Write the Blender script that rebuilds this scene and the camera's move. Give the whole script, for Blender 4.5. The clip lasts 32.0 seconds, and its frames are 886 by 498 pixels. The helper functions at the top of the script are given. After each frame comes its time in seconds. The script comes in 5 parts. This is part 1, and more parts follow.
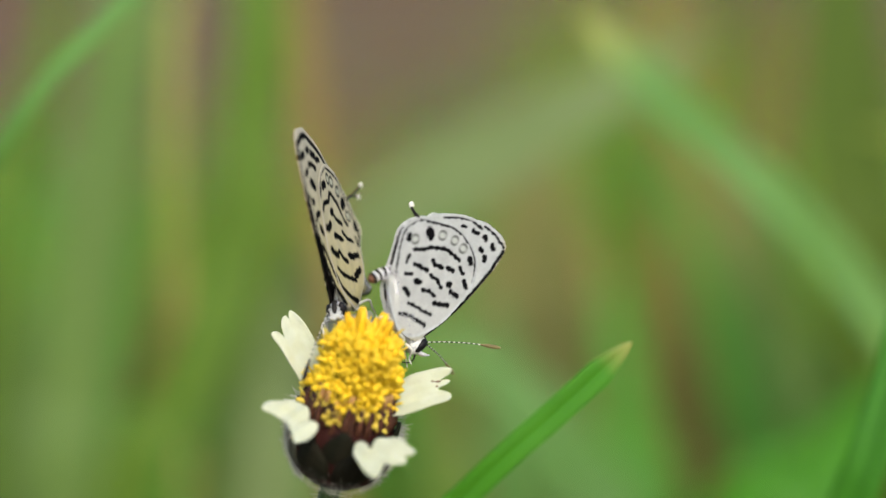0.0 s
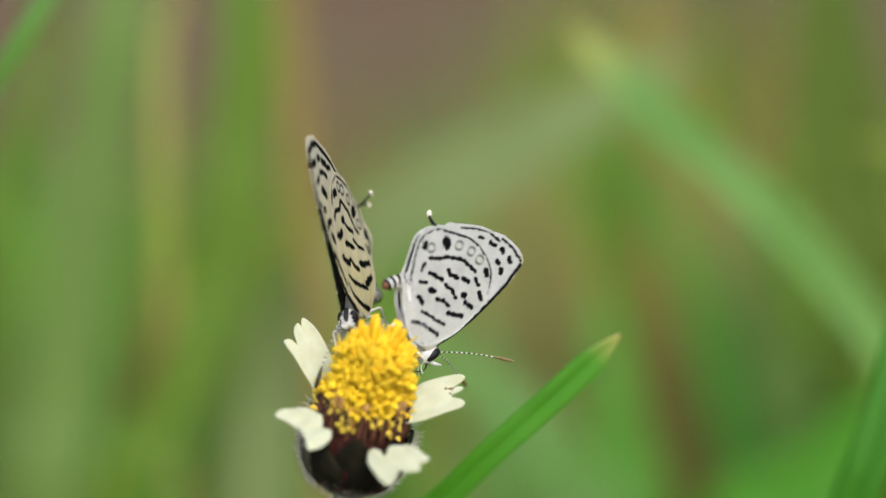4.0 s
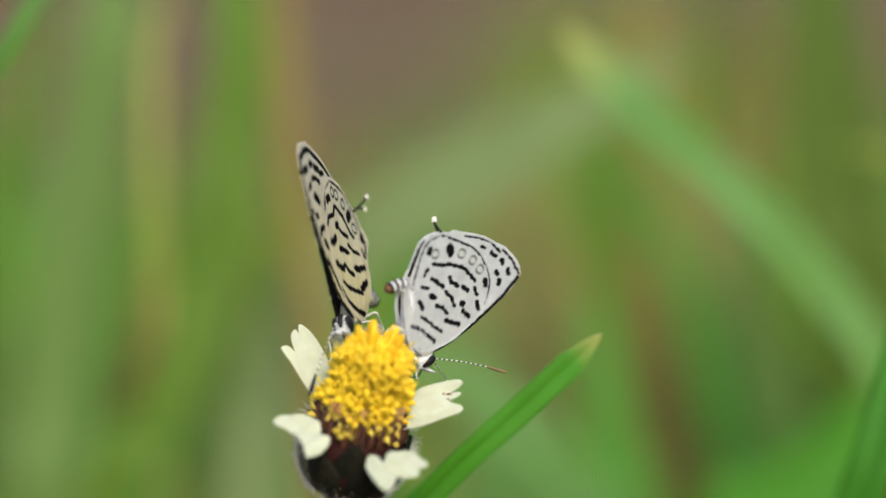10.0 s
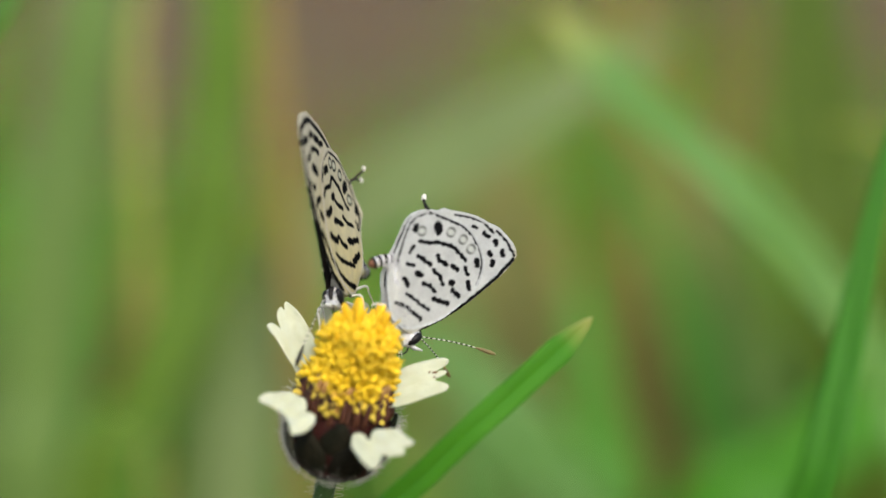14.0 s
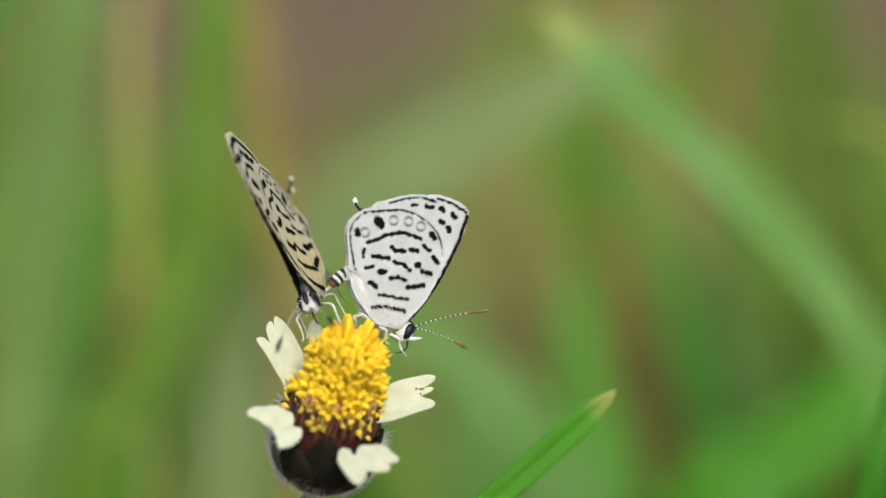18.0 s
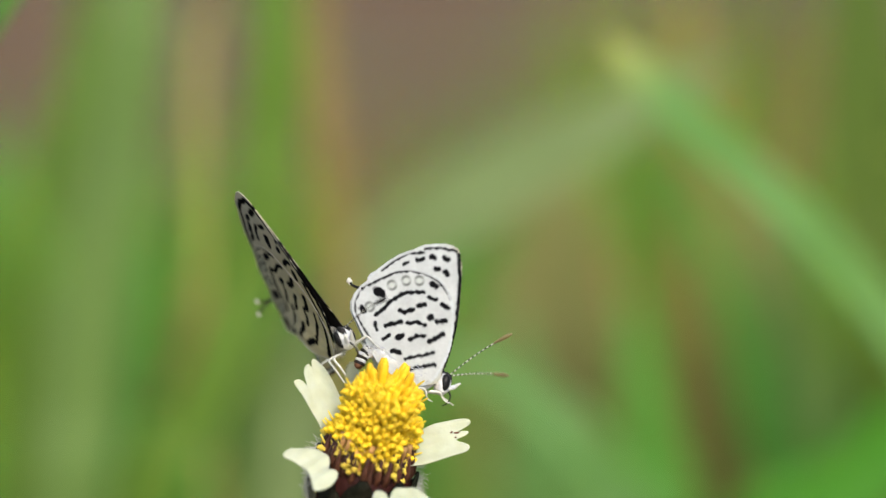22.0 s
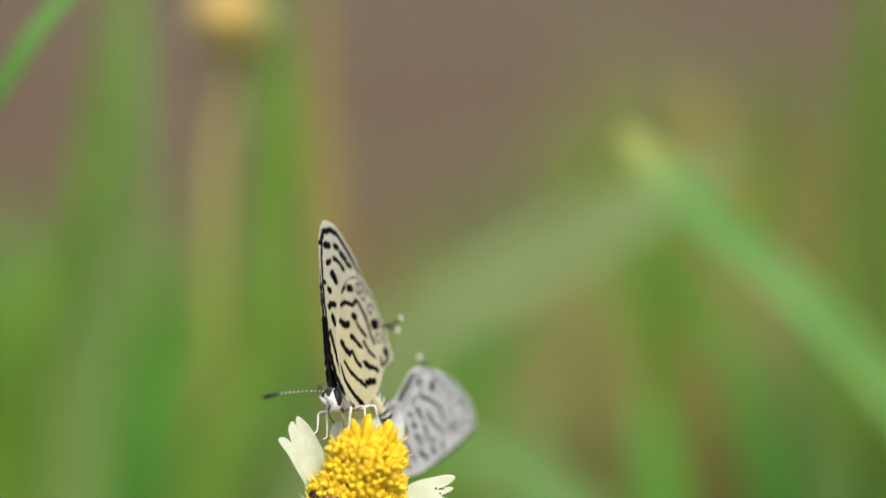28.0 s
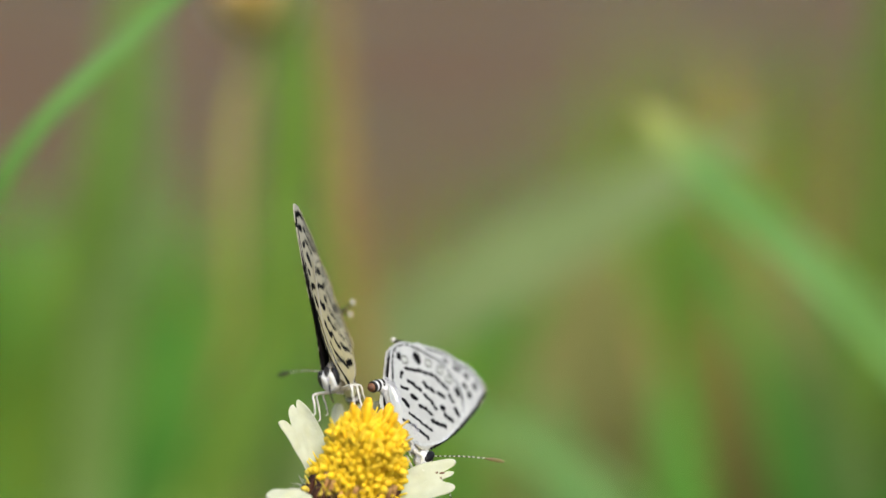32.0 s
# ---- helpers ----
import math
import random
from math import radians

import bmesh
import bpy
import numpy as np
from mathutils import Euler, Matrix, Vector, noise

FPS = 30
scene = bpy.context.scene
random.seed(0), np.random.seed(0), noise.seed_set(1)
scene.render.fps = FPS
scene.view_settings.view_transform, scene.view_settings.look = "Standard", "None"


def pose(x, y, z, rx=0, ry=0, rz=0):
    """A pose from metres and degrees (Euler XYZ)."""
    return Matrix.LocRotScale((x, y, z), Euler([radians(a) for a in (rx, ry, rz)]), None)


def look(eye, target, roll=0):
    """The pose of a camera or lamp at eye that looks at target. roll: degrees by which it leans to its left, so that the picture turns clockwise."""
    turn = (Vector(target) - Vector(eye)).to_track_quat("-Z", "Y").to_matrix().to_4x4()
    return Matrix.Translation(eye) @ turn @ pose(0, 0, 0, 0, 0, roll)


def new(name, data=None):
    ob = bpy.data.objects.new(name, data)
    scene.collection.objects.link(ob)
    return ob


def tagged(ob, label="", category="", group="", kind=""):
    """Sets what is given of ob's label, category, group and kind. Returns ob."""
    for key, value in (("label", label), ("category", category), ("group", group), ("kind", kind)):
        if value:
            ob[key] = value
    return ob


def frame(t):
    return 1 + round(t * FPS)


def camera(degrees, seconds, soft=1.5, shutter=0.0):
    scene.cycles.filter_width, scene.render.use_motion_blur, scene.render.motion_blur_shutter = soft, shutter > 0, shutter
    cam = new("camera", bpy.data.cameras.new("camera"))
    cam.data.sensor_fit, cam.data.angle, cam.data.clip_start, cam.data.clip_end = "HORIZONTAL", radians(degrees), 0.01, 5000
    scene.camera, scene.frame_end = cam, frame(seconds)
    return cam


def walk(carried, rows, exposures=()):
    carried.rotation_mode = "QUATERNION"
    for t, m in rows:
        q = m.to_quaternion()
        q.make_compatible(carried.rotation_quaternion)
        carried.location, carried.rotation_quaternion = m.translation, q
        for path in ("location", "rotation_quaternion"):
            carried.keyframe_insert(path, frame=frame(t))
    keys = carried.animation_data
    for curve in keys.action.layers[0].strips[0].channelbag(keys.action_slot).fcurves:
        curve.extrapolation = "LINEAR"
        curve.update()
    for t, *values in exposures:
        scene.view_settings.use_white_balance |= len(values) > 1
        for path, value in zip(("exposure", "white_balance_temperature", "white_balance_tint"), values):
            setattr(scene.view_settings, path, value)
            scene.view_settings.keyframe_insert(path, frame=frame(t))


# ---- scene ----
SLOPE = -15.0                     # the plan's axis points ahead and down by this many degrees
EYE = Vector((0.0, -0.122, 0.25))
LEAN = pose(0, 0, 0, SLOPE)       # right, ahead, up of the tilted plan

cam = camera(25.0, 32.0, soft=1.4)
cam.data.dof.use_dof = True
cam.data.dof.focus_distance = 0.1275
cam.data.dof.aperture_fstop = 10.5
walk(cam, [(t, pose(x / 1000, y / 1000, z / 1000, 90 + pitch, 0, yaw)) for t, x, y, z, yaw, pitch in (
    (0, 0.00, -122.04, 250.01, 0.001, -15.001), (0.5, -0.00, -122.11, 250.03, -0.369, -14.824), (1, -0.00, -122.13, 250.03, -0.465, -14.663),
    (1.5, -0.00, -122.08, 250.02, -1.079, -13.884), (2, 0.00, -122.05, 250.01, 1.006, -14.935), (2.5, -0.00, -122.07, 250.02, -0.507, -13.407),
    (3, -0.00, -122.07, 250.02, -0.460, -13.745), (3.5, -0.00, -122.03, 250.01, -0.302, -14.292), (5.5, 0.00, -121.71, 249.92, -0.346, -14.906),
    (6, 0.00, -121.83, 249.96, -0.470, -14.461), (6.5, -0.00, -121.90, 249.97, 0.096, -14.806), (7, -0.00, -121.86, 249.97, 0.018, -14.355),
    (7.5, -0.00, -121.91, 249.98, 0.005, -14.099), (8, 0.00, -122.12, 250.03, 0.236, -14.205), (8.5, 0.01, -122.23, 250.06, 1.315, -15.218),
    (9, 0.00, -122.08, 250.02, 0.245, -14.990), (9.5, 0.00, -121.87, 249.97, -0.535, -14.541), (10, 0.00, -121.71, 249.92, -0.554, -14.536),
    (10.5, 0.01, -121.56, 249.88, -0.900, -14.864), (11, 0.01, -121.45, 249.85, -0.920, -15.083), (11.5, 0.01, -121.40, 249.84, -1.098, -15.032),
    (12, 0.01, -121.39, 249.84, -1.179, -15.031), (12.5, 0.01, -121.43, 249.85, -1.243, -14.888), (13, 0.01, -121.51, 249.87, -0.915, -14.606),
    (13.5, 0.01, -121.55, 249.88, -0.885, -14.992), (14, 0.01, -121.57, 249.88, -0.998, -15.103), (14.5, 0.01, -121.57, 249.88, -1.017, -15.438),
    (16.5, -0.02, -122.56, 250.16, -2.026, -15.579), (17, -0.01, -122.50, 250.13, -1.421, -15.083), (17.5, -0.01, -122.57, 250.15, -1.371, -15.086),
    (18, -0.02, -122.85, 250.23, -1.155, -15.323), (18.5, -0.03, -123.11, 250.31, -1.397, -15.443), (19, -0.01, -123.11, 250.31, -0.762, -15.802),
    (19.5, -0.01, -123.01, 250.28, -0.503, -15.688), (20, -0.01, -123.05, 250.29, -0.339, -15.692), (20.5, 0.01, -123.26, 250.35, 0.272, -15.385),
    (21, 0.00, -123.58, 250.42, 0.153, -14.894), (21.5, 0.01, -123.95, 250.52, 0.326, -14.909), (22, 0.03, -124.15, 250.55, 0.712, -14.482),
    (22.5, 0.04, -124.04, 250.53, 0.986, -14.596), (23, 0.05, -123.94, 250.52, 1.435, -15.102), (23.5, 0.06, -124.14, 250.60, 1.663, -15.679),
    (24, 0.05, -124.47, 250.69, 1.169, -15.571), (24.5, 0.03, -124.81, 250.78, 0.540, -15.574), (25, 0.01, -125.21, 250.85, 0.260, -14.868),
    (25.5, 0.05, -125.52, 250.89, 0.818, -14.215), (26, 0.05, -125.49, 250.82, 0.758, -13.197), (26.5, 0.09, -125.25, 250.68, 1.601, -11.840),
    (28.5, 0.02, -123.99, 250.42, 0.495, -11.820), (29, -0.01, -124.07, 250.44, -0.228, -11.895), (29.5, -0.01, -124.14, 250.46, -0.260, -12.238),
    (30, 0.01, -124.11, 250.45, 0.316, -12.081), (30.5, 0.00, -123.98, 250.42, 0.115, -11.995), (31, 0.02, -123.78, 250.37, 0.752, -11.657),
    (31.5, 0.03, -123.53, 250.33, 1.153, -12.082), (32, 0.04, -123.30, 250.29, 1.698, -12.493))], exposures=((0, 0.89), (16, 0.86), (20, 0.92), (22, 0.98), (25, 0.96), (30, 0.97), (32, 0.90)))

# ---- light ----
world = bpy.data.worlds.new("sky")
scene.world = world
world.use_nodes = True
sky = world.node_tree.nodes.new("ShaderNodeTexSky")
sky.sky_type, sky.sun_disc = "NISHITA", False
sky.sun_elevation, sky.sun_rotation = radians(46), radians(163)
sky.air_density, sky.dust_density = 1.0, 4.0
back = world.node_tree.nodes["Background"]
back.inputs["Strength"].default_value = 0.165
world.node_tree.links.new(sky.outputs[0], back.inputs["Color"])
sun = new("sun", bpy.data.lights.new("sun", "SUN"))
sun.data.energy, sun.data.angle, sun.data.color = 1.5, radians(24), (1.0, 0.935, 0.89)
sun.matrix_world = look((0.28, -0.92, 1.02), (0, 0, 0))


# ---- materials ----
def shader(name, rough=0.6, gloss=0.5):
    m = bpy.data.materials.new(name)
    m.use_nodes = True
    nt = m.node_tree
    bsdf = nt.nodes["Principled BSDF"]
    bsdf.inputs["Roughness"].default_value = rough
    bsdf.inputs["Specular IOR Level"].default_value = gloss
    return m, nt, bsdf


def mix(nt, fac, a, b):
    n = nt.nodes.new("ShaderNodeMix")
    n.data_type = "RGBA"
    for i, v in ((0, fac), (6, a), (7, b)):
        if isinstance(v, (int, float)):
            n.inputs[i].default_value = v
        elif isinstance(v, tuple):
            n.inputs[i].default_value = (*v, 1.0)
        else:
            nt.links.new(v, n.inputs[i])
    return n.outputs[2]


def grain(nt, scale, detail=3.0, stretch=(1, 1, 1), lo=0.35, hi=0.65):
    co = nt.nodes.new("ShaderNodeTexCoord")
    mp = nt.nodes.new("ShaderNodeMapping")
    mp.inputs["Scale"].default_value = stretch
    nt.links.new(co.outputs["Object"], mp.inputs["Vector"])
    n = nt.nodes.new("ShaderNodeTexNoise")
    n.inputs["Scale"].default_value, n.inputs["Detail"].default_value = scale, detail
    nt.links.new(mp.outputs[0], n.inputs["Vector"])
    r = nt.nodes.new("ShaderNodeMapRange")
    r.inputs["From Min"].default_value, r.inputs["From Max"].default_value = lo, hi
    nt.links.new(n.outputs["Fac"], r.inputs["Value"])
    return r.outputs[0]


def bump(nt, bsdf, height, strength, distance):
    b = nt.nodes.new("ShaderNodeBump")
    b.inputs["Strength"].default_value, b.inputs["Distance"].default_value = strength, distance
    nt.links.new(height, b.inputs["Height"])
    nt.links.new(b.outputs[0], bsdf.inputs["Normal"])


def two_tone(name, a, b, scale, rough=0.6, fine=None, strength=0.3, distance=0.0001, sub=0.0, vary=0.0, gloss=0.4, stretch=(1, 1, 1)):
    m, nt, bsdf = shader(name, rough, gloss)
    col = mix(nt, grain(nt, scale, 3.0, stretch), a, b)
    if vary:
        info = nt.nodes.new("ShaderNodeObjectInfo")
        hsv = nt.nodes.new("ShaderNodeHueSaturation")
        r = nt.nodes.new("ShaderNodeMapRange")
        r.inputs["To Min"].default_value, r.inputs["To Max"].default_value = 1 - vary, 1 + vary
        nt.links.new(info.outputs["Random"], r.inputs["Value"])
        nt.links.new(r.outputs[0], hsv.inputs["Value"])
        nt.links.new(col, hsv.inputs["Color"])
        col = hsv.outputs[0]
    nt.links.new(col, bsdf.inputs["Base Color"])
    bump(nt, bsdf, grain(nt, fine or scale * 5, 2.0), strength, distance)
    if sub:
        bsdf.inputs["Subsurface Weight"].default_value = sub
        bsdf.inputs["Subsurface Radius"].default_value = (0.0006, 0.0005, 0.0002)
        bsdf.inputs["Subsurface Scale"].default_value = 1.0
    return m


def leaf_shader(name, dark, light, tip=None, rough=0.5, glow=0.35, gloss=0.2):
    """Grass: veins along the blade, mottling, light let through."""
    m, nt, bsdf = shader(name, rough, gloss)
    at = nt.nodes.new("ShaderNodeAttribute")
    at.attribute_name = "along"
    sep = nt.nodes.new("ShaderNodeSeparateColor")
    nt.links.new(at.outputs["Color"], sep.inputs[0])
    wav = nt.nodes.new("ShaderNodeMath")
    wav.operation = "SINE"
    mul = nt.nodes.new("ShaderNodeMath")
    mul.operation, mul.inputs[1].default_value = "MULTIPLY", 62.0
    nt.links.new(sep.outputs[0], mul.inputs[0])
    nt.links.new(mul.outputs[0], wav.inputs[0])
    half = nt.nodes.new("ShaderNodeMath")
    half.operation, half.inputs[1].default_value, half.inputs[2].default_value = "MULTIPLY_ADD", 0.25, 0.4
    nt.links.new(wav.outputs[0], half.inputs[0])
    mot = grain(nt, 260.0, 3.0, (1, 1, 1), 0.3, 0.7)
    col = mix(nt, half.outputs[0], dark, light)
    col = mix(nt, mot, col, mix(nt, 0.5, dark, light))
    if tip:
        col = mix(nt, sep.outputs[1], col, tip)
    nt.links.new(col, bsdf.inputs["Base Color"])
    bump(nt, bsdf, wav.outputs[0], 0.25, 0.0001)
    tr = nt.nodes.new("ShaderNodeBsdfTranslucent")
    nt.links.new(col, tr.inputs["Color"])
    ms = nt.nodes.new("ShaderNodeMixShader")
    ms.inputs[0].default_value = glow
    nt.links.new(bsdf.outputs[0], ms.inputs[1])
    nt.links.new(tr.outputs[0], ms.inputs[2])
    nt.links.new(ms.outputs[0], nt.nodes["Material Output"].inputs["Surface"])
    return m


def wing_shader(name, pale, cream, black, passed):
    """Scaled wing: pigment carried by the mesh, fine scales, faint veins."""
    m, nt, bsdf = shader(name, 0.85, 0.02)
    at = nt.nodes.new("ShaderNodeAttribute")
    at.attribute_name = "pigment"
    sep = nt.nodes.new("ShaderNodeSeparateColor")
    nt.links.new(at.outputs["Color"], sep.inputs[0])
    col = mix(nt, sep.outputs[1], pale, cream)
    dust = grain(nt, 5200.0, 2.0, (1, 1, 1), 0.3, 0.75)
    soft = nt.nodes.new("ShaderNodeMath")
    soft.operation, soft.inputs[1].default_value = "MULTIPLY", 0.22
    nt.links.new(dust, soft.inputs[0])
    col = mix(nt, soft.outputs[0], col, (0.42, 0.40, 0.36))
    patch = nt.nodes.new("ShaderNodeMath")
    patch.operation, patch.inputs[1].default_value = "MULTIPLY", 0.34
    nt.links.new(grain(nt, 1300.0, 3.0, (1, 1, 1), 0.42, 0.66), patch.inputs[0])
    col = mix(nt, patch.outputs[0], col, tuple(0.62 * c for c in pale))
    col = mix(nt, sep.outputs[2], col, (0.50, 0.56, 0.44))
    glow = mix(nt, sep.outputs[0], mix(nt, 0.6, col, passed), black)
    col = mix(nt, sep.outputs[0], col, black)
    nt.links.new(col, bsdf.inputs["Base Color"])
    bump(nt, bsdf, dust, 0.25, 0.00003)
    tr = nt.nodes.new("ShaderNodeBsdfTranslucent")
    nt.links.new(glow, tr.inputs["Color"])
    ms = nt.nodes.new("ShaderNodeMixShader")
    ms.inputs[0].default_value = 0.5
    nt.links.new(bsdf.outputs[0], ms.inputs[1])
    nt.links.new(tr.outputs[0], ms.inputs[2])
    nt.links.new(ms.outputs[0], nt.nodes["Material Output"].inputs["Surface"])
    return m


def soil_shader():
    m, nt, bsdf = shader("dry_soil", 0.95)
    a = mix(nt, grain(nt, 9.0, 4.0), (0.110, 0.053, 0.0137), (0.086, 0.039, 0.0085))
    a = mix(nt, grain(nt, 60.0, 4.0, (1, 1, 1), 0.4, 0.7), a, (0.119, 0.060, 0.015))
    far = grain(nt, 2.6, 3.0, (1, 1, 1), 0.45, 0.75)
    a = mix(nt, far, a, (0.09, 0.11, 0.035))
    nt.links.new(a, bsdf.inputs["Base Color"])
    bump(nt, bsdf, grain(nt, 150.0, 5.0), 0.8, 0.01)
    return m


M_SOIL = soil_shader()
M_BLADE = leaf_shader("fresh_grass", (0.034, 0.165, 0.006), (0.075, 0.27, 0.016), (0.31, 0.33, 0.09), 0.42, 0.35, 0.3)
M_MID = leaf_shader("mid_green_grass", (0.070, 0.233, 0.026), (0.108, 0.309, 0.044), None, 0.55, 0.35)
M_DEEP = leaf_shader("deep_grass", (0.020, 0.108, 0.005), (0.040, 0.165, 0.009), (0.10, 0.22, 0.05), 0.5, 0.18)
M_LIGHT = leaf_shader("light_grass", (0.080, 0.199, 0.032), (0.112, 0.256, 0.050), (0.33, 0.34, 0.085), 0.5, 0.35, 0.35)
M_PALE = leaf_shader("pale_grass", (0.100, 0.182, 0.036), (0.138, 0.231, 0.054), (0.3, 0.3, 0.12), 0.55, 0.35, 0.3)
M_STALK = leaf_shader("olive_stalk", (0.068, 0.136, 0.012), (0.098, 0.182, 0.020), None, 0.6, 0.3)
M_TIP = leaf_shader("yellowing_grass", (0.20, 0.26, 0.04), (0.28, 0.33, 0.06), None, 0.6, 0.35)
M_GREY = leaf_shader("grey_green_grass", (0.128, 0.19, 0.060), (0.163, 0.228, 0.084), None, 0.6, 0.35, 0.3)
M_OLIVE = leaf_shader("olive_grass", (0.050, 0.092, 0.008), (0.075, 0.125, 0.014), (0.28, 0.22, 0.08), 0.6, 0.3)
M_FAR = leaf_shader("far_green", (0.118, 0.189, 0.014), (0.166, 0.257, 0.022), None, 0.7, 0.3)
M_LIME = leaf_shader("lime_grass", (0.125, 0.226, 0.030), (0.165, 0.283, 0.046), None, 0.55, 0.35, 0.4)
M_SOFT = leaf_shader("soft_green_grass", (0.085, 0.206, 0.040), (0.118, 0.264, 0.058), None, 0.55, 0.35, 0.4)
M_OCHRE = leaf_shader("ochre_grass", (0.165, 0.172, 0.050), (0.20, 0.208, 0.066), None, 0.65, 0.35)
M_STRAW = leaf_shader("straw_grass", (0.190, 0.150, 0.042), (0.235, 0.185, 0.058), None, 0.7, 0.3)
M_BROWN = leaf_shader("withered_grass", (0.130, 0.098, 0.034), (0.165, 0.122, 0.046), None, 0.7, 0.25)
M_DRY = leaf_shader("dry_grass", (0.20, 0.128, 0.046), (0.26, 0.168, 0.066), (0.32, 0.21, 0.09), 0.7, 0.3)
M_PETAL = two_tone("ray_floret", (0.335, 0.362, 0.262), (0.305, 0.33, 0.228), 900, 0.6, 2500, 0.25, 0.00006, 0.2, 0.0, 0.2)
M_YELLOW = two_tone("disc_floret", (0.50, 0.335, 0.009), (0.58, 0.445, 0.028), 900, 0.55, 4000, 0.3, 0.00005, 0.2, 0.2, 0.25)
M_GOLD = two_tone("old_floret", (0.44, 0.33, 0.035), (0.55, 0.46, 0.075), 900, 0.6, 4000, 0.3, 0.00005, 0.15, 0.25, 0.25)
M_YOUNG = two_tone("pale_floret", (0.50, 0.38, 0.12), (0.58, 0.46, 0.18), 900, 0.6, 4000, 0.3, 0.00005, 0.15, 0.2, 0.25)
M_YOUNG_CUP = two_tone("green_bract", (0.27, 0.28, 0.07), (0.33, 0.32, 0.09), 450, 0.6, 2600, 0.4, 0.0001, 0.0, 0.2, 0.2)
M_CHAFF = two_tone("brown_chaff", (0.018, 0.005, 0.003), (0.050, 0.018, 0.008), 700, 0.6, 3000, 0.4, 0.00008, 0.0, 0.5, 0.25)
M_TAN = two_tone("tan_tube", (0.20, 0.095, 0.030), (0.34, 0.20, 0.06), 900, 0.6, 3000, 0.4, 0.00008, 0.0, 0.45, 0.25)
M_ANTHER = two_tone("anther", (0.56, 0.325, 0.007), (0.62, 0.395, 0.012), 900, 0.55, 4000, 0.3, 0.00005, 0.2, 0.15, 0.25)
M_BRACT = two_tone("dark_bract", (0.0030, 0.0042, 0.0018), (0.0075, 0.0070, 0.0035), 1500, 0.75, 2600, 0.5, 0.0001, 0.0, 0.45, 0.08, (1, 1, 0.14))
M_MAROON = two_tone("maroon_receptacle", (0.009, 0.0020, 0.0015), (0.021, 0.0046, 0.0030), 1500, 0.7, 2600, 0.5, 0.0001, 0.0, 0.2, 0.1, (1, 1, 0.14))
# olive bract, made paler to carry the light on the cup's left
M_LIT_OLIVE_BRACT = two_tone("lit_olive_bract", (0.022, 0.024, 0.012), (0.055, 0.055, 0.035), 1500, 0.6, 2600, 0.4, 0.0001, 0.0, 0.3, 0.2, (1, 1, 0.14))
M_STEM = two_tone("hairy_stem", (0.022, 0.06, 0.012), (0.04, 0.085, 0.02), 600, 0.6, 3000, 0.4, 0.0001)
M_HAIR = two_tone("white_hair", (0.36, 0.36, 0.30), (0.48, 0.48, 0.42), 3000, 0.5)
M_FUR = two_tone("white_fur", (0.50, 0.515, 0.50), (0.40, 0.415, 0.40), 1500, 0.85, 5000, 0.6, 0.0001, 0.2, 0.0, 0.1)
M_CREAM_FUR = two_tone("cream_fur", (0.50, 0.49, 0.40), (0.42, 0.42, 0.35), 1500, 0.85, 5000, 0.6, 0.0001, 0.2, 0.0, 0.1)
M_BELLY = two_tone("yellowish_belly", (0.46, 0.46, 0.26), (0.54, 0.53, 0.38), 1500, 0.85, 5000, 0.5, 0.0001, 0.2, 0.0, 0.1)
M_BAND = two_tone("black_scales", (0.008, 0.007, 0.006), (0.018, 0.016, 0.014), 2000, 0.6, 6000, 0.4, 0.00005, 0.0, 0.0, 0.15)
M_EYE = two_tone("eye", (0.004, 0.004, 0.005), (0.008, 0.008, 0.008), 2000, 0.35, 9000, 0.15, 0.00002, 0.0, 0.0, 0.12)
M_LEG = two_tone("leg", (0.50, 0.50, 0.44), (0.36, 0.37, 0.31), 2500, 0.6)
M_CLUB = two_tone("brown_club", (0.14, 0.12, 0.035), (0.09, 0.065, 0.02), 2000, 0.5)
M_RUST = two_tone("rust", (0.12, 0.048, 0.016), (0.05, 0.018, 0.008), 2000, 0.5)
M_UPPER = two_tone("wing_upper", (0.008, 0.007, 0.007), (0.020, 0.016, 0.015), 900, 0.8, 5000, 0.3, 0.00003, 0.0, 0.0, 0.1)
M_WING = wing_shader("cream_wing", (0.565, 0.565, 0.47), (0.61, 0.56, 0.29), (0.005, 0.005, 0.005), (0.72, 0.57, 0.13))
M_WING_PALE = wing_shader("pale_wing", (0.63, 0.685, 0.695), (0.54, 0.51, 0.33), (0.007, 0.007, 0.008), (0.68, 0.65, 0.45))


# ---- building tools ----
def at(u, v, d):
    """A place d metres along the plan's tilted axis, u and v thousandths of d to the right and up of it."""
    return EYE + LEAN.to_3x3() @ Vector((u / 1000 * d, d, v / 1000 * d))


def mesh_of(name, verts, faces, material, smooth=True):
    me = bpy.data.meshes.new(name)
    me.from_pydata([tuple(v) for v in verts], [], faces)
    for m in (material if isinstance(material, (list, tuple)) else [material]):
        me.materials.append(m)
    me.polygons.foreach_set("use_smooth", [smooth] * len(me.polygons))
    me.update()
    return me


def piece(name, me, parent=None, m=None, label=""):
    ob = new(name, me)
    if parent:
        ob.parent = parent
    if m is not None:
        ob.matrix_local = m
    if label:
        tagged(ob, label)
    return ob


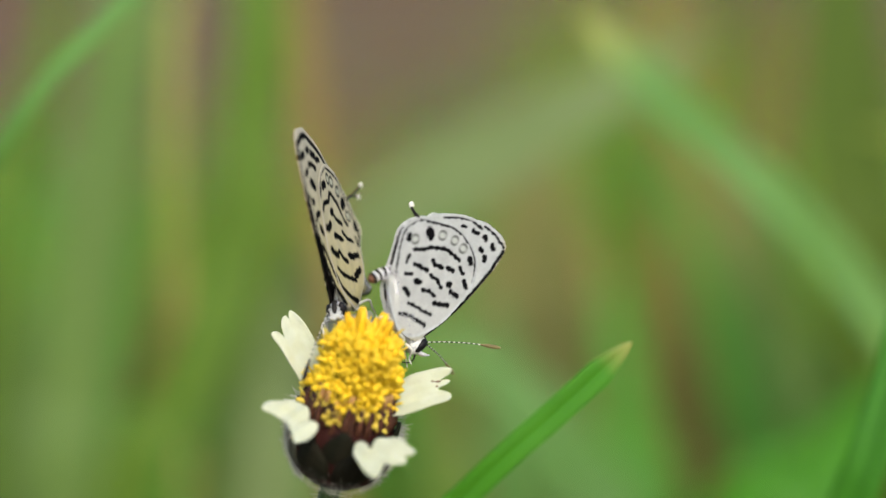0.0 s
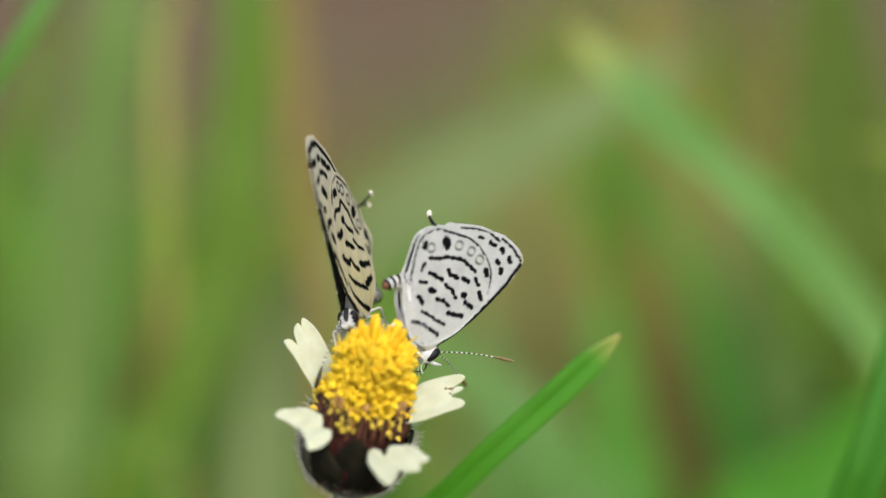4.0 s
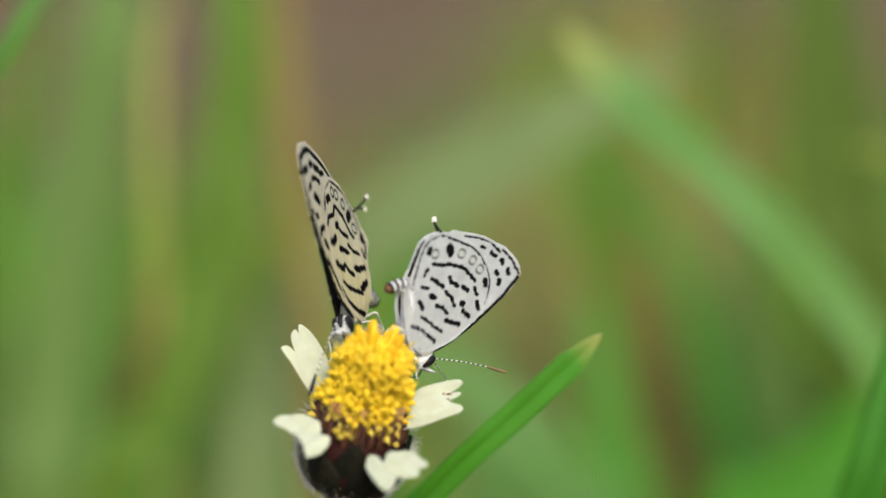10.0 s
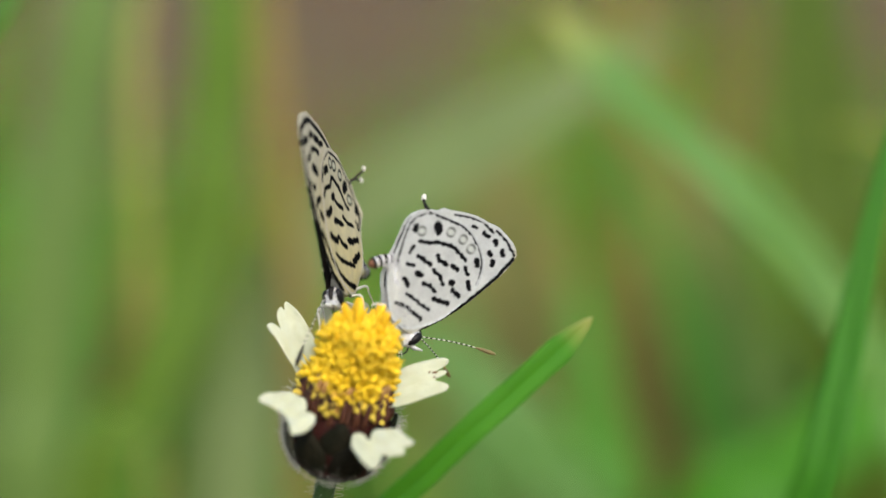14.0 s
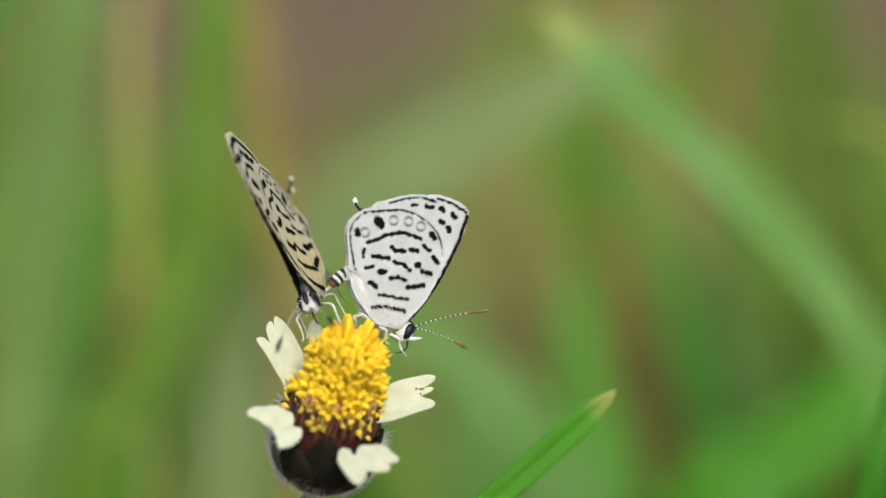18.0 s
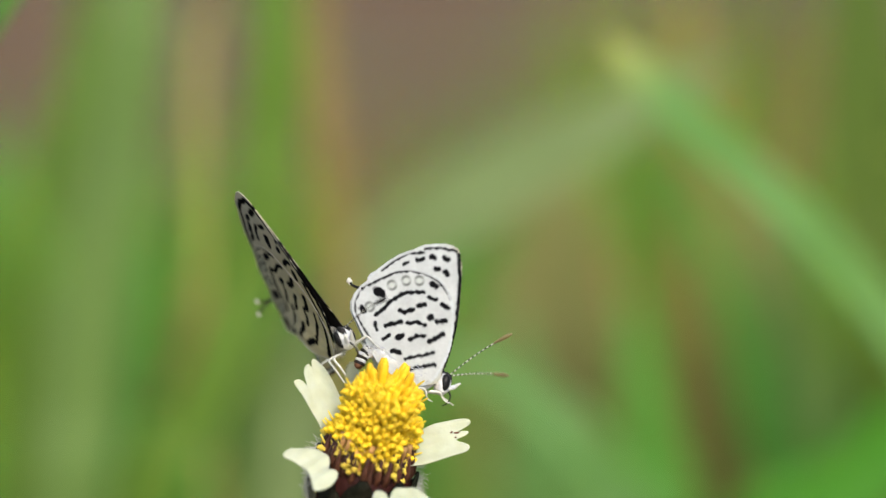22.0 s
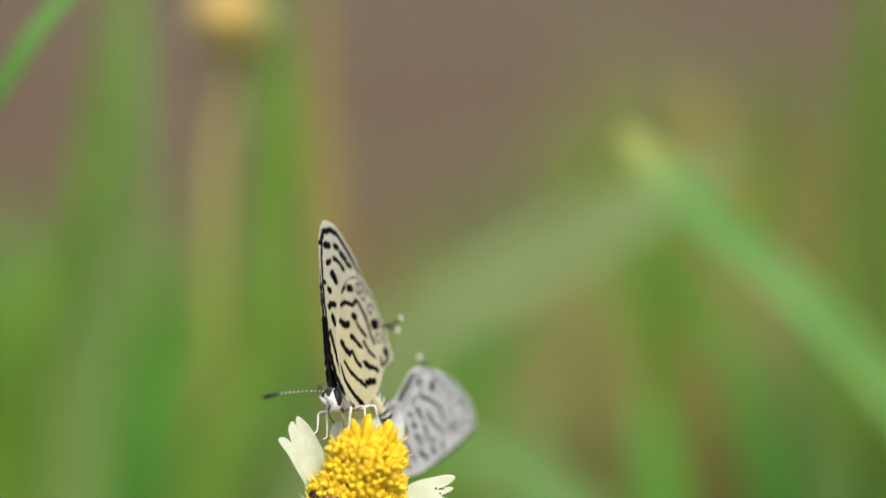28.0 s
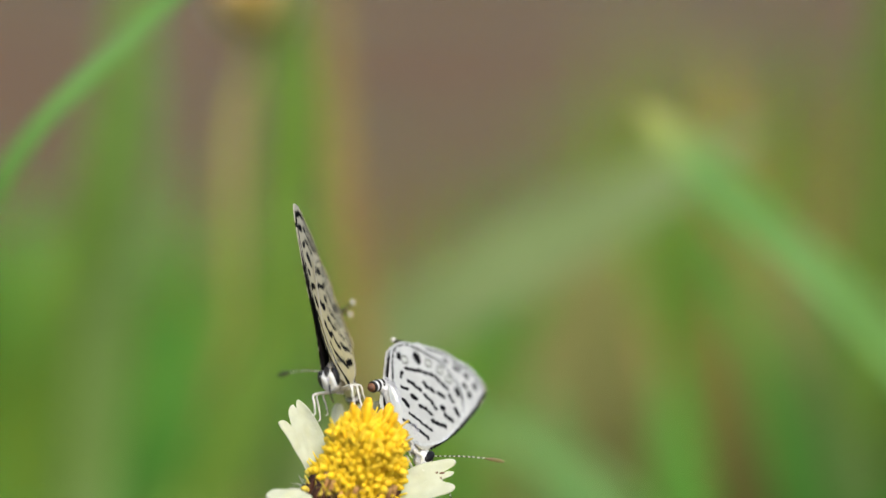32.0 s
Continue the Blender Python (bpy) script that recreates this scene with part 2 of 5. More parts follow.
def curve_points(pts, n):
    """Points evenly along a smooth curve through pts."""
    pts = [Vector(p) for p in pts]
    ext = [2 * pts[0] - pts[1]] + pts + [2 * pts[-1] - pts[-2]]
    out = []
    segs = len(pts) - 1
    for i in range(n + 1):
        x = i / n * segs
        k = min(int(x), segs - 1)
        f = x - k
        a, b, c, d = ext[k:k + 4]
        out.append(0.5 * (2 * b + (c - a) * f + (2 * a - 5 * b + 4 * c - d) * f * f + (3 * b - a - 3 * c + d) * f ** 3))
    return out


def tube(pts, radii, sides=8, n=None, cap=True):
    """Verts and faces of a round tube along a smooth curve; radii run evenly along it."""
    line = curve_points(pts, n or 4 * (len(pts) - 1))
    verts, faces = [], []
    up = Vector((0.13, 0.21, 1.0)).normalized()
    for i, p in enumerate(line):
        d = (line[min(i + 1, len(line) - 1)] - line[max(i - 1, 0)]).normalized()
        s = d.cross(up)
        if s.length < 0.1:
            s = d.cross(Vector((1, 0.1, 0)))
        s.normalize()
        w = s.cross(d)
        x = i / (len(line) - 1) * (len(radii) - 1)
        k = min(int(x), len(radii) - 2)
        r = radii[k] + (radii[k + 1] - radii[k]) * (x - k)
        for j in range(sides):
            a = 2 * math.pi * j / sides
            verts.append(p + r * (math.cos(a) * s + math.sin(a) * w))
    for i in range(len(line) - 1):
        for j in range(sides):
            k = (j + 1) % sides
            faces.append((i * sides + j, i * sides + k, (i + 1) * sides + k, (i + 1) * sides + j))
    if cap:
        faces.append(tuple(range(sides))[::-1])
        faces.append(tuple(range((len(line) - 1) * sides, len(line) * sides)))
    return verts, faces


def joined(chunks):
    verts, faces = [], []
    for v, f in chunks:
        o = len(verts)
        verts += v
        faces += [tuple(i + o for i in q) for q in f]
    return verts, faces


def ball(centre, rx, ry, rz, seg=18, rings=12, m=None):
    verts, faces = [], []
    for i in range(rings + 1):
        a = math.pi * i / rings
        for j in range(seg):
            b = 2 * math.pi * j / seg
            p = Vector((rx * math.sin(a) * math.cos(b), ry * math.sin(a) * math.sin(b), rz * math.cos(a)))
            if m:
                p = m @ p
            verts.append(Vector(centre) + p)
    for i in range(rings):
        for j in range(seg):
            k = (j + 1) % seg
            faces.append((i * seg + j, (i + 1) * seg + j, (i + 1) * seg + k, i * seg + k))
    return verts, faces


# ---- grass ----
def blade_mesh(name, pts, width, face, material, n=40, tip=0.25, fold=0.22, thick=0.00025, yellow=0.08, curl=0.0):
    """A grass blade from its tip (first point) to its foot: folded along the midrib, thin, tapering to the tip.
    face: the way that its upper side looks."""
    line = curve_points(pts, n)
    face = Vector(face).normalized()
    total = sum((line[i + 1] - line[i]).length for i in range(n))
    run, verts, along, faces = 0.0, [], [], []
    cols = (-1.0, -0.72, -0.4, -0.12, 0.0, 0.12, 0.4, 0.72, 1.0)
    nc = len(cols)
    for side in (1, -1):
        run = 0.0
        for i, p in enumerate(line):
            if i:
                run += (p - line[i - 1]).length
            d = (line[min(i + 1, n)] - line[max(i - 1, 0)]).normalized()
            f0 = Matrix.Rotation(curl * i / n, 3, d) @ face
            s = d.cross(f0).normalized()
            f = s.cross(d)
            w = width / 2 * min(1.0, (run / total / tip) ** 0.62 if run else 0.02)
            w = max(w, width * 0.012)
            for c in cols:
                h = fold * w * abs(c) ** 0.8 - (0.10 * w if c == 0 else 0)
                ripple = 0.02 * w * math.sin(run * 900 + 3 * c)
                verts.append(p + s * (w * c) + f * (h + ripple + side * thick * (1.0 - 0.7 * abs(c))))
                along.append((c * 0.5 + 0.5, max(0.0, 1 - run / total / yellow) if yellow else 0.0, 0.0, 1.0))
    m = (n + 1) * nc
    for i in range(n):
        for j in range(nc - 1):
            a = i * nc + j
            faces.append((a, a + 1, a + nc + 1, a + nc))
            faces.append((m + a + nc, m + a + nc + 1, m + a + 1, m + a))
        a = i * nc
        faces.append((a, a + nc, m + a + nc, m + a))
        a = i * nc + nc - 1
        faces.append((m + a, m + a + nc, a + nc, a))
    faces.append(tuple(range(nc)) + tuple(range(m + nc - 1, m - 1, -1)))
    me = mesh_of(name, verts, faces, material)
    lay = me.color_attributes.new("along", "FLOAT_COLOR", "POINT")
    lay.data.foreach_set("color", [x for c in along for x in c])
    return me


def add_midrib(ob, pts, width, face, material, n):
    """The raised midrib along the blade's keel, a part of its own."""
    line = curve_points(pts, n)
    face = Vector(face).normalized()
    shifted = []
    for i, p in enumerate(line[1:], 1):
        d = (line[min(i + 1, n)] - line[i - 1]).normalized()
        f = d.cross(face).normalized().cross(d)
        shifted.append(p - f * (0.04 * width))
    v, q = tube(shifted[::2], [0.012 * width, 0.05 * width, 0.06 * width], 6, n)
    me = mesh_of("midrib", v, q, material)
    lay = me.color_attributes.new("along", "FLOAT_COLOR", "POINT")
    lay.data.foreach_set("color", [0.25, 0.0, 0.0, 1.0] * len(v))
    piece("midrib", me, ob, None, "paler midrib")


def to_ground(pts):
    """The curve led on from its last point to the soil."""
    a, b = Vector(pts[-2]), Vector(pts[-1])
    d = (b - a).normalized()
    drop = b.z + 0.004
    side = Vector((d.x, d.y, 0)) * (0.35 * drop)
    return list(pts) + [b + side * 0.6 + Vector((0, 0.004, -0.5 * drop)), b + side + Vector((0, 0.006, -drop))]


TOWARDS = Vector((0, -0.93, 0.36))


def grass(pts, width, material, label, face=TOWARDS, name="grass_blade", **kw):
    pts = to_ground(pts)
    ob = new(name, blade_mesh(name, pts, width, face, material, **kw))
    add_midrib(ob, pts, width, face, material, kw.get("n", 40))
    return tagged(ob, label, "grass", "grass blades behind the flower")


# ---- ground ----
def build_ground():
    verts, faces = [], []
    rings = [0.0, 0.1, 0.2, 0.3, 0.42, 0.55, 0.7, 0.9, 1.2, 1.6, 2.2, 3.2, 5, 9, 20, 60, 200, 900, 3000]
    seg = 72
    for r in rings:
        for j in range(seg):
            a = 2 * math.pi * j / seg
            x, y = r * math.cos(a), r * math.sin(a)
            h = 0.012 * noise.noise((x * 6, y * 6, 0)) + 0.004 * noise.noise((x * 30, y * 30, 2)) if r < 6 else 0.0
            verts.append((x, y, h - 0.006))
    for i in range(len(rings) - 1):
        for j in range(seg):
            k = (j + 1) % seg
            faces.append((i * seg + j, (i + 1) * seg + j, (i + 1) * seg + k, i * seg + k))
    ob = new("ground", mesh_of("ground", verts, faces, M_SOIL))
    tagged(ob, "dry brown soil with scattered mossy green patches", "ground", kind="structure")


build_ground()

# ---- grass behind the flower, out of the sharp zone ----
swaying = []
grass([at(69.6, 116.8, .204), at(83.7, 102.7, .204), at(109.2, 77.2, .204), at(137.4, 51.2, .205), at(170.0, 21.5, .205), at(199.7, -10.5, .206), at(225.1, -45.0, .206), at(244.9, -81.7, .207), at(259.0, -152.4, .208)], 0.0047, M_LIGHT,
      "light green grass blade with a yellowing blunt tip", n=60, tip=0.03, yellow=0.035)
grass([at(134.6, 106.3, .260), at(97.9, 86.5, .260), at(66.7, 70.4, .260), at(27.1, 48.9, .261), at(-12.4, 25.2, .261), at(-46.4, -2.5, .262), at(-74.7, -60.5, .263), at(-88.8, -158.1, .264)], 0.0103, M_GREY,
      "pale broad grass leaf leaning across", n=40, tip=0.12, yellow=0.0)
swaying.append((grass([at(-93.9, 209.6, .235), at(-92.2, 153.0, .235), at(-91.1, 107.7, .235), at(-93.9, 68.2, .236), at(-97.9, 31.4, .236), at(-104.6, -5.4, .237), at(-119.3, -47.8, .237), at(-138.0, -87.4, .238), at(-158.1, -127.0, .239)], 0.0070, M_STALK,
      "upright olive green grass stalk", n=40, tip=0.1, yellow=0.0), 0.35))
swaying.append((grass([at(-110.0, 147.3, .250), at(-102.4, 119.1, .250), at(-98.4, 99.3, .251), at(-98.4, 73.8, .252), at(-101.5, 39.9, .254)], 0.0064, M_PALE,
      "short pale grass sheath beside a stalk", n=40, tip=0.3, yellow=0.0), 0.35))
swaying.append((grass([at(-147.6, 209.6, .270), at(-152.1, 153.0, .270), at(-157.2, 113.4, .270), at(-164.6, 68.2, .271), at(-173.1, 17.3, .271), at(-179.9, -33.7, .272), at(-184.4, -78.9, .273), at(-189.2, -129.8, .274)], 0.0103, M_PALE,
      "pale broad upright grass leaf", n=40, tip=0.12, yellow=0.0), 1.0))
swaying.append((grass([at(-73.0, 209.6, .250), at(-71.3, 153.0, .250), at(-69.6, 107.7, .251), at(-66.2, 62.5, .251), at(-59.4, 5.9, .253), at(-54.9, -45.0, .254)], 0.0035, M_STRAW,
      "straw-coloured thin grass leaf", n=40, tip=0.12, yellow=0.0), 0.35))
grass([at(-183.5, 209.6, .260), at(-191.2, 141.7, .260), at(-196.3, 107.7, .261), at(-203.3, 71.0, .261), at(-213.2, 28.6, .263), at(-224.5, -16.7, .264)], 0.0044, M_STALK,
      "olive green thin upright grass blade", n=40, tip=0.15, yellow=0.0)
grass([at(-218.9, 11.6, .300), at(-215.5, -33.7, .300), at(-212.1, -73.2, .302), at(-207.6, -135.5, .304)], 0.0127, M_PALE,
      "pale green grass leaf", n=40, tip=0.3, yellow=0.0)
grass([at(-152.4, 17.3, .320), at(-165.2, -28.0, .320), at(-175.1, -73.2, .322), at(-182.1, -129.8, .324)], 0.0181, M_MID,
      "deep green broad grass blade", n=40, tip=0.3, yellow=0.0)
grass([at(-88.8, 11.6, .270), at(-100.1, -33.7, .270), at(-115.7, -70.4, .271), at(-131.2, -95.9, .272), at(-151.0, -135.5, .274)], 0.0092, M_MID,
      "deep green slanting grass blade", n=40, tip=0.3, yellow=0.0)
grass([at(-135.5, 5.9, .290), at(-139.1, -28.0, .290), at(-143.1, -59.1, .292), at(-147.6, -84.6, .294)], 0.0074, M_DRY,
      "dry reddish brown grass leaf", n=30, tip=0.3, yellow=0.0)
grass([at(-78.9, -33.7, .300), at(-82.6, -67.6, .300), at(-86.0, -93.0, .302), at(-89.4, -118.5, .304)], 0.0076, M_DRY,
      "dry reddish brown grass leaf", n=30, tip=0.3, yellow=0.0)
grass([at(-10.2, -22.3, .280), at(-8.2, -59.1, .280), at(-4.5, -95.9, .282), at(3.1, -135.5, .284)], 0.0103, M_LIME,
      "soft yellowish green upright grass blade", n=40, tip=0.35, yellow=0.0)
grass([at(-29.4, -37.9, .265), at(4.5, -51.2, .265), at(34.2, -67.0, .266), at(56.8, -88.8, .266), at(73.8, -117.1, .268), at(86.5, -152.4, .269)], 0.0131, M_SOFT,
      "soft green curved grass blade", n=40, tip=0.35, yellow=0.0)
grass([at(21.5, -22.3, .330), at(27.1, -59.1, .330), at(32.8, -95.9, .332), at(37.0, -138.3, .334)], 0.0159, M_SOFT,
      "soft green broad grass leaf", n=30, tip=0.3, yellow=0.0)
grass([at(82.3, -5.4, .320), at(89.4, -56.3, .320), at(96.4, -98.7, .322), at(103.5, -135.5, .324)], 0.0136, M_MID,
      "soft green broad grass leaf", n=30, tip=0.3, yellow=0.0)
grass([at(69.6, 20.1, .320), at(75.8, -11.0, .320), at(83.7, -50.6, .322), at(89.4, -90.2, .324)], 0.0060, M_DRY,
      "dry reddish brown grass leaf", n=30, tip=0.3, yellow=0.0)
grass([at(103.5, 59.7, .320), at(125.0, 5.9, .320), at(141.1, -42.1, .321), at(154.4, -87.4, .322), at(166.3, -135.5, .324)], 0.0104, M_MID,
      "soft green leaning grass blade", n=40, tip=0.25, yellow=0.0)
grass([at(148.8, 45.5, .330), at(160.1, -8.2, .330), at(170.0, -56.3, .332), at(181.3, -107.2, .334)], 0.0121, M_PALE,
      "pale green grass leaf", n=40, tip=0.3, yellow=0.0)
grass([at(270.4, -56.3, .270), at(233.6, -78.9, .270), at(203.9, -101.5, .271), at(174.2, -124.2, .272), at(143.1, -149.6, .274)], 0.0112, M_BLADE,
      "broad green grass blade lying low", n=40, tip=0.05, yellow=0.0)
grass([at(196.8, 209.6, .280), at(198.5, 138.9, .280), at(200.8, 79.5, .281), at(206.7, 28.6, .282), at(219.5, -33.7, .284)], 0.0135, M_OLIVE,
      "dark olive upright grass leaf", n=40, tip=0.15, yellow=0.0)
grass([at(216.1, 136.0, .290), at(218.3, 90.8, .290), at(220.0, 45.5, .291), at(222.3, 5.9, .292), at(227.9, -50.6, .294)], 0.0074, M_STALK,
      "olive green upright grass blade", n=40, tip=0.25, yellow=0.0)
grass([at(174.2, 127.5, .370), at(170.8, 99.3, .370), at(165.2, 68.2, .372), at(157.2, 34.2, .374)], 0.0105, M_BROWN,
      "withered olive brown grass leaf", n=30, tip=0.3, yellow=0.0)
grass([at(196.8, 17.3, .300), at(202.5, -33.7, .300), at(203.9, -78.9, .302), at(199.7, -124.2, .304)], 0.0144, M_MID,
      "olive green grass leaf", n=40, tip=0.3, yellow=0.0)
grass([at(106.3, 147.3, .360), at(113.4, 107.7, .360), at(117.6, 71.0, .362), at(120.5, 31.4, .364)], 0.0143, M_STRAW,
      "straw-coloured dry grass leaf", n=30, tip=0.3, yellow=0.0)
grass([at(100.7, 0.3, .340), at(114.8, -50.6, .340), at(128.4, -95.9, .342), at(138.9, -138.3, .344)], 0.0135, M_STRAW,
      "straw-coloured dry grass leaf", n=30, tip=0.3, yellow=0.0)
grass([at(54.0, 73.8, .420), at(48.4, 31.4, .420), at(41.3, -11.0, .422), at(39.9, -56.3, .424)], 0.0321, M_OCHRE,
      "dull ochre-green broad grass leaf far behind the flower", n=30, tip=0.3, yellow=0.0)
grass([at(139.0, 42.0, .375), at(145.0, 0.0, .375), at(150.0, -45.0, .377), at(153.0, -90.0, .379), at(155.0, -135.0, .381)], 0.0190, M_OCHRE,
      "dull ochre-green grass leaf in the tufts behind", n=30, tip=0.3, yellow=0.0)
grass([at(204.7, 59.1, .225), at(212.4, 58.0, .225), at(225.1, 56.8, .226), at(242.1, 50.6, .228), at(256.2, 31.4, .23), at(264.7, -45.0, .235)], 0.0019, M_TIP,
      "yellowing thin bent grass blade", n=30, tip=0.1, yellow=0.0)


def far_grass():
    """Tufts standing on the soil farther back, too many to count."""
    rng = random.Random(11)
    verts, faces, along = [], [], []
    wide = random.Random(23)
    for k in range(5600 + 16000):
        if k < 5600:
            y = rng.uniform(0.24, 1.7)
            x = rng.uniform(-0.32, 0.32) * (0.75 + y)
        else:
            # the same growth all round the place
            x, y = wide.uniform(-2.6, 2.6), wide.uniform(-2.4, 3.2)
            if math.hypot(x, y) < 0.45 or (y > -0.2 and abs(x) < 0.36 * (0.75 + y)):
                continue
        if noise.noise((x * 4.0, y * 3.0, 5.0)) < -0.03:
            continue
        if k < 5600 and rng.random() < ((y - 0.35) / 0.5 if x < 0.045 * y else (y - 0.55) / 1.1):
            continue
        h = rng.uniform(0.05, 0.13)
        a = rng.uniform(0, 2 * math.pi)
        lean = Vector((math.cos(a), math.sin(a), 0)) * rng.uniform(0.02, 0.08)
        w = rng.uniform(0.002, 0.004) * (1.0 if k < 5600 else 1.5)
        s = Vector((math.cos(a + 1.4), math.sin(a + 1.4), 0)) * w
        o = len(verts)
        for i in range(6):
            f = i / 5
            p = Vector((x, y, -0.015 + h * f)) + lean * f * f
            t = max(0.05, 1 - f ** 2)
            verts += [p - s * t, p + Vector((0, -0.3 * w * t, 0)), p + s * t]
            along += [(0.0, 0, 0, 1), (0.5, 0, 0, 1), (1.0, 0, 0, 1)]
        for i in range(5):
            for j in range(2):
                b = o + i * 3 + j
                faces.append((b, b + 1, b + 4, b + 3))
    me = mesh_of("far_grass", verts, faces, M_FAR)
    lay = me.color_attributes.new("along", "FLOAT_COLOR", "POINT")
    lay.data.foreach_set("color", [v for c in along for v in c])
    tagged(new("far_grass", me), "short olive green grass tufts on dry soil", "grass", kind="stuff")


far_grass()


def near_tufts():
    """Fresh green tufts on the soil just behind the flower, too many to count."""
    rng = random.Random(31)
    verts, faces, along = [], [], []
    for k in range(2600):
        y = rng.uniform(0.26, 0.86)
        x = rng.uniform(-0.30, 0.30) * (0.6 + y)
        if noise.noise((x * 9.0, y * 5.0, 8.0)) < -0.12:
            continue
        h, a, w = rng.uniform(0.05, 0.11), rng.uniform(0, 2 * math.pi), rng.uniform(0.0018, 0.0034)
        lean = Vector((math.cos(a), math.sin(a), 0)) * rng.uniform(0.015, 0.06)
        s = Vector((math.cos(a + 1.4), math.sin(a + 1.4), 0)) * w
        o = len(verts)
        for i in range(6):
            f = i / 5
            p = Vector((x, y, -0.015 + h * f)) + lean * f * f
            t = max(0.05, 1 - f ** 2)
            verts += [p - s * t, p + Vector((0, -0.3 * w * t, 0)), p + s * t]
            along += [(0.0, 0, 0, 1), (0.5, 0, 0, 1), (1.0, 0, 0, 1)]
        for i in range(5):
            for j in range(2):
                b = o + i * 3 + j
                faces.append((b, b + 1, b + 4, b + 3))
    me = mesh_of("near_tufts", verts, faces, M_MID)
    lay = me.color_attributes.new("along", "FLOAT_COLOR", "POINT")
    lay.data.foreach_set("color", [v for c in along for v in c])
    tagged(new("grass_tufts", me), "short fresh green grass tufts on the soil", "grass", kind="stuff")


near_tufts()


# ---- the flower ----
def outline(pts, n):
    """A closed smooth outline through pts (mm), as n points."""
    k = len(pts)
    p = np.array(pts, float)
    out = []
    for i in range(n):
        x = i / n * k
        j = int(x)
        f = x - j
        a, b, c, d = p[(j - 1) % k], p[j % k], p[(j + 1) % k], p[(j + 2) % k]
        out.append(0.5 * (2 * b + (c - a) * f + (2 * a - 5 * b + 4 * c - d) * f * f + (3 * b - a - 3 * c + d) * f ** 3))
    return np.array(out)


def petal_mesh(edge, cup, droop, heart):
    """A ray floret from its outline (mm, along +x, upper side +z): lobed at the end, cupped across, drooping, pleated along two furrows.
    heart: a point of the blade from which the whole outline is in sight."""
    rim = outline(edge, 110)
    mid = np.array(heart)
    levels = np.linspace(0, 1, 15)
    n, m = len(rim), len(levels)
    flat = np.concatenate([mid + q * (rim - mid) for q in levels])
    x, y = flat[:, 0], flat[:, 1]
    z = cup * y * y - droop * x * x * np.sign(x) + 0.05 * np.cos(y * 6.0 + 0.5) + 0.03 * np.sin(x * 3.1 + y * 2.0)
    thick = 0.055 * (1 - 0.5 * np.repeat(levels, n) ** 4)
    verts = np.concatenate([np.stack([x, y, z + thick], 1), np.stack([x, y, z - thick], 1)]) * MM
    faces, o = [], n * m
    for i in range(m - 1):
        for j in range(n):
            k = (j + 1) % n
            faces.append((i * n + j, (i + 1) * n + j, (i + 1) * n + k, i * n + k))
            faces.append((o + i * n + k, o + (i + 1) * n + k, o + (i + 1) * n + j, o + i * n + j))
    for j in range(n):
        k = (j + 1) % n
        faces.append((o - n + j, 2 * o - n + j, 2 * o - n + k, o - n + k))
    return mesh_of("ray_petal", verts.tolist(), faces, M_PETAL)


def axes_from(place, along, up):
    x = Vector(along).normalized()
    z = (Vector(up) - x * Vector(up).dot(x)).normalized()
    y = z.cross(x)
    m = Matrix((x, y, z)).transposed().to_4x4()
    m.translation = place
    return m


